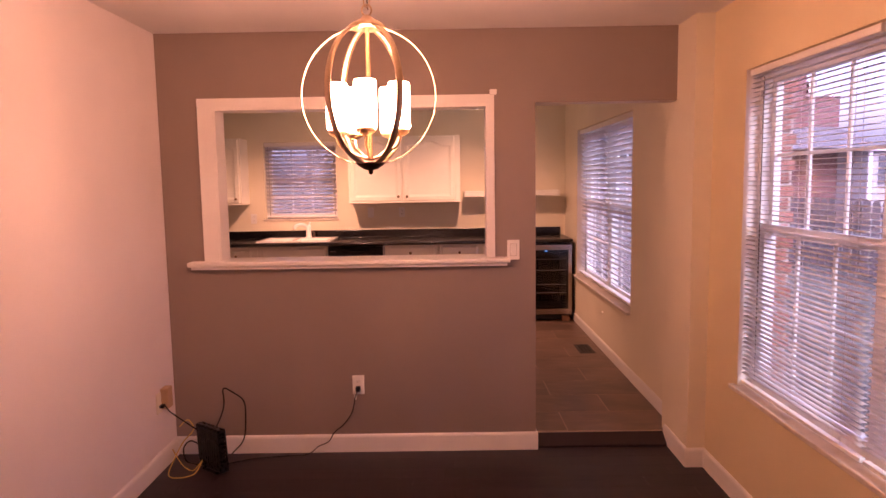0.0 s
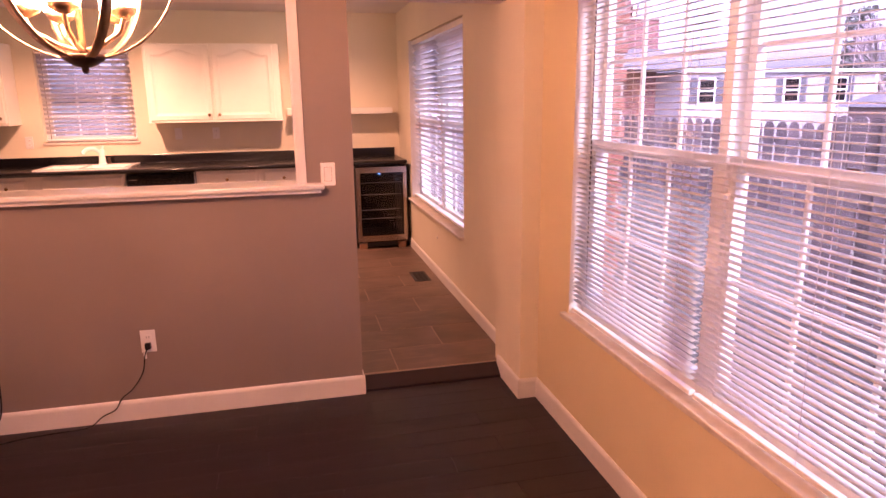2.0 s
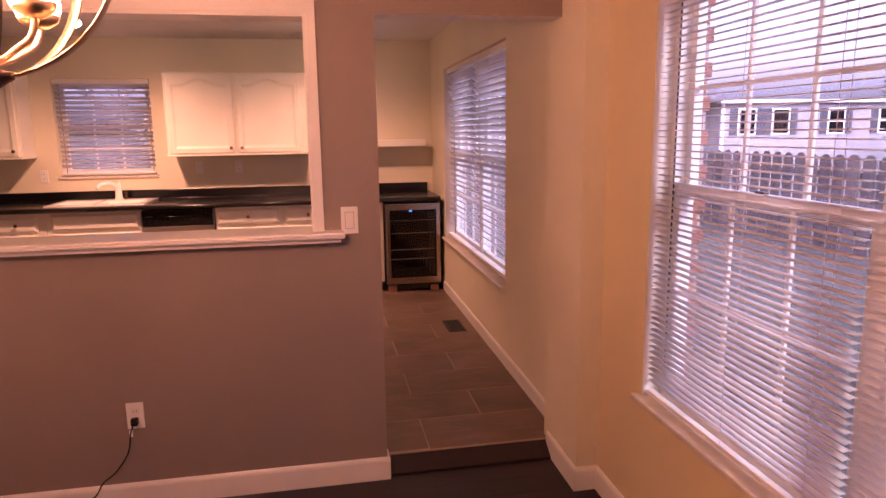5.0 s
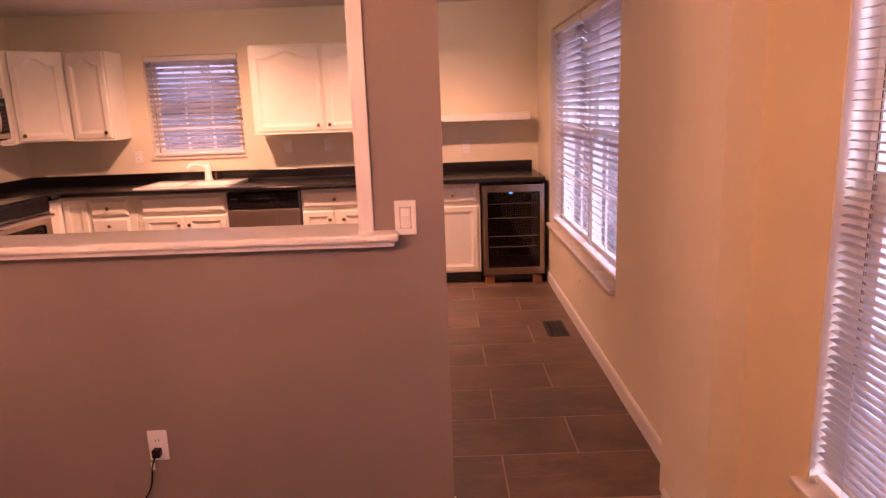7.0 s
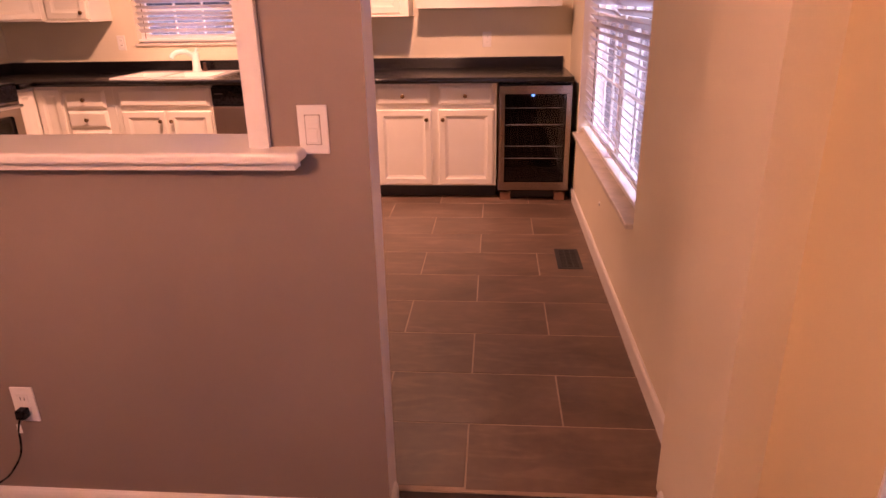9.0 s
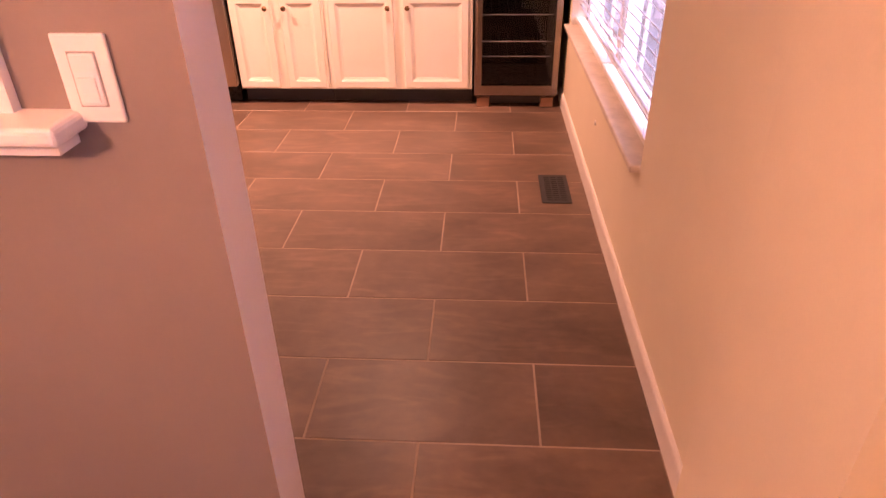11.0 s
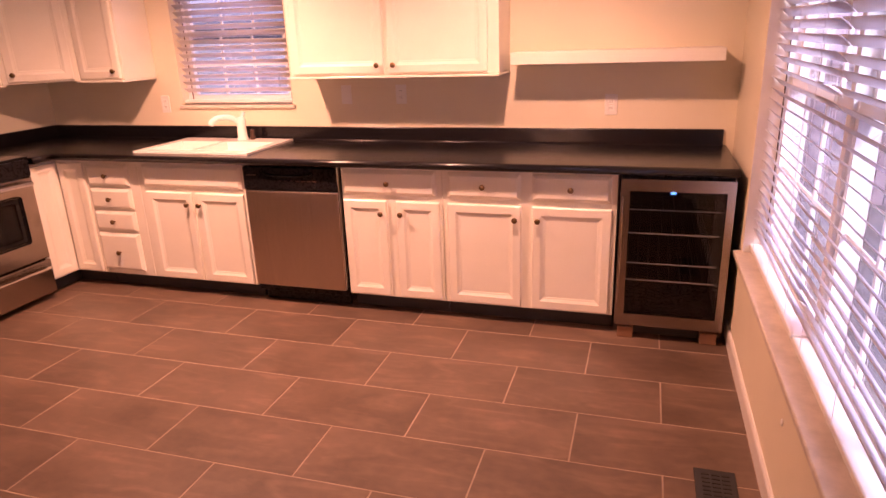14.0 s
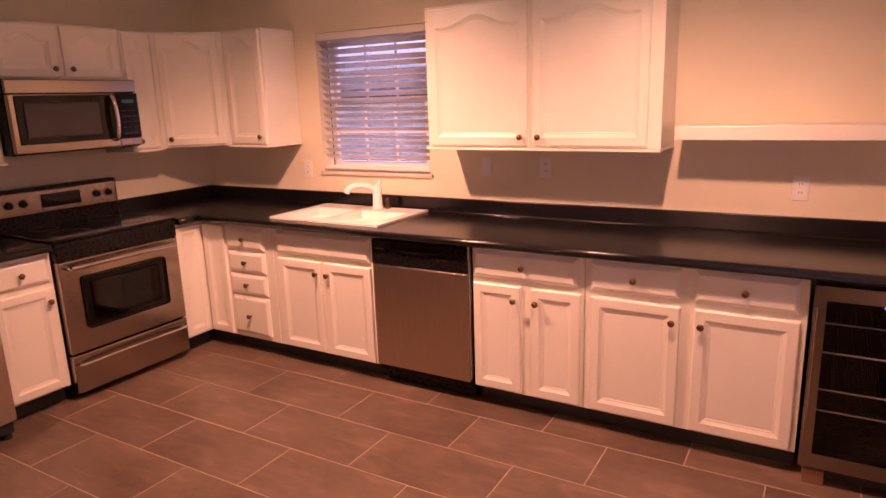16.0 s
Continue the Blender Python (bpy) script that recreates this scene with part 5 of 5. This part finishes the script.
# distant bare woods along the horizon
rw = random.Random(21)
bm = bmesh.new()
for i in range(2600):
    a = radians(rw.uniform(-35, 85))
    dist = rw.uniform(85, 130)
    h = rw.uniform(2.0, 4.5) + 2.2 * noise.noise(Vector((a * 9, 0, 3)))
    x, y = 0.9 + dist * math.cos(a), dist * math.sin(a)
    w = rw.uniform(0.15, 0.7)
    t = Vector((-math.sin(a), math.cos(a), 0))
    o = Vector((x, y, -2.6))
    tip = o + Vector((0, 0, 2.6 + max(1.2, h))) + t * rw.uniform(-0.8, 0.8)
    bm.faces.new([bm.verts.new(p) for p in (o - t * w, o + t * w, tip)])
woods = part("distant_woods", bm, M_TWIG)
tagged(woods, "line of bare grey woods on the horizon", "woods", kind="stuff")
# north yard seen through the sink window
fence("weathered board fence beyond the sink window", 3.0, 0.0, 9.0, -0.66, 1.2, 0.145, False, 8, 90).matrix_basis = pose(3.5, 9.0, -0.66, 0, 0, 90)
tree("bare winter tree beyond the sink window", -4.0, 14.0, -0.7, 7.0, 11)

# ---- floor pieces ----
# dark planks of the dining room
PW, PL = 0.128, 1.25
rnd = random.Random(5)
plank = {}
rows = int((0.012 - Y0) / PW)
for r in range(rows):
    y1 = 0.012 - r * PW
    y0 = max(Y0 + 0.001, y1 - PW + 0.0006)
    x = XL + 0.001 - rnd.uniform(0, PL * 0.9)
    while x < XW - 0.001:
        a, b = max(x, XL + 0.001), min(x + PL - 0.0015, XW - 0.001)
        if b - a > 0.02:
            key = round(b - a, 2)
            me = plank.get(key)
            if me is None:
                me = plank[key] = as_mesh("plank", rbox(0, b - a, 0, PW - 0.0006, -0.004, 0, 0.0004, 1), M_PLANK)
            ob = new("plank", me)
            ob.parent = floor_dining
            ob.matrix_basis = pose(a, y0, FD)
        x += PL

# kitchen tiles
TX, TY, G = 0.6575, 0.3385, 0.0062
tile = {}
for k in range(-1, 11):
    ya, yb = max(0.449 + (k - 1) * TY + G / 2, 0.107), min(0.449 + k * TY - G / 2, YB - 0.02)
    if yb - ya < 0.02:
        continue
    start = 0.215 if k % 2 == 0 else 0.551
    for n in range(-8, 3):
        xa, xb = max(start + n * TX + G / 2, XK + 0.02), min(start + (n + 1) * TX - G / 2, XW - 0.001)
        if xb - xa < 0.02:
            continue
        ya2 = 0.122 if ya < 0.13 and xa < 0 else ya
        key = (round(xb - xa, 3), round(yb - ya2, 3))
        me = tile.get(key)
        if me is None:
            me = tile[key] = as_mesh("tile", rbox(0, xb - xa, 0, yb - ya2, -0.006, 0, 0.0010, 1), M_TILE)
        ob = new("tile", me)
        ob.parent = floor_kitchen
        ob.matrix_basis = pose(xa, ya2, rnd.uniform(-0.0005, 0.0003), rnd.uniform(-0.05, 0.05), rnd.uniform(-0.05, 0.05), 0)
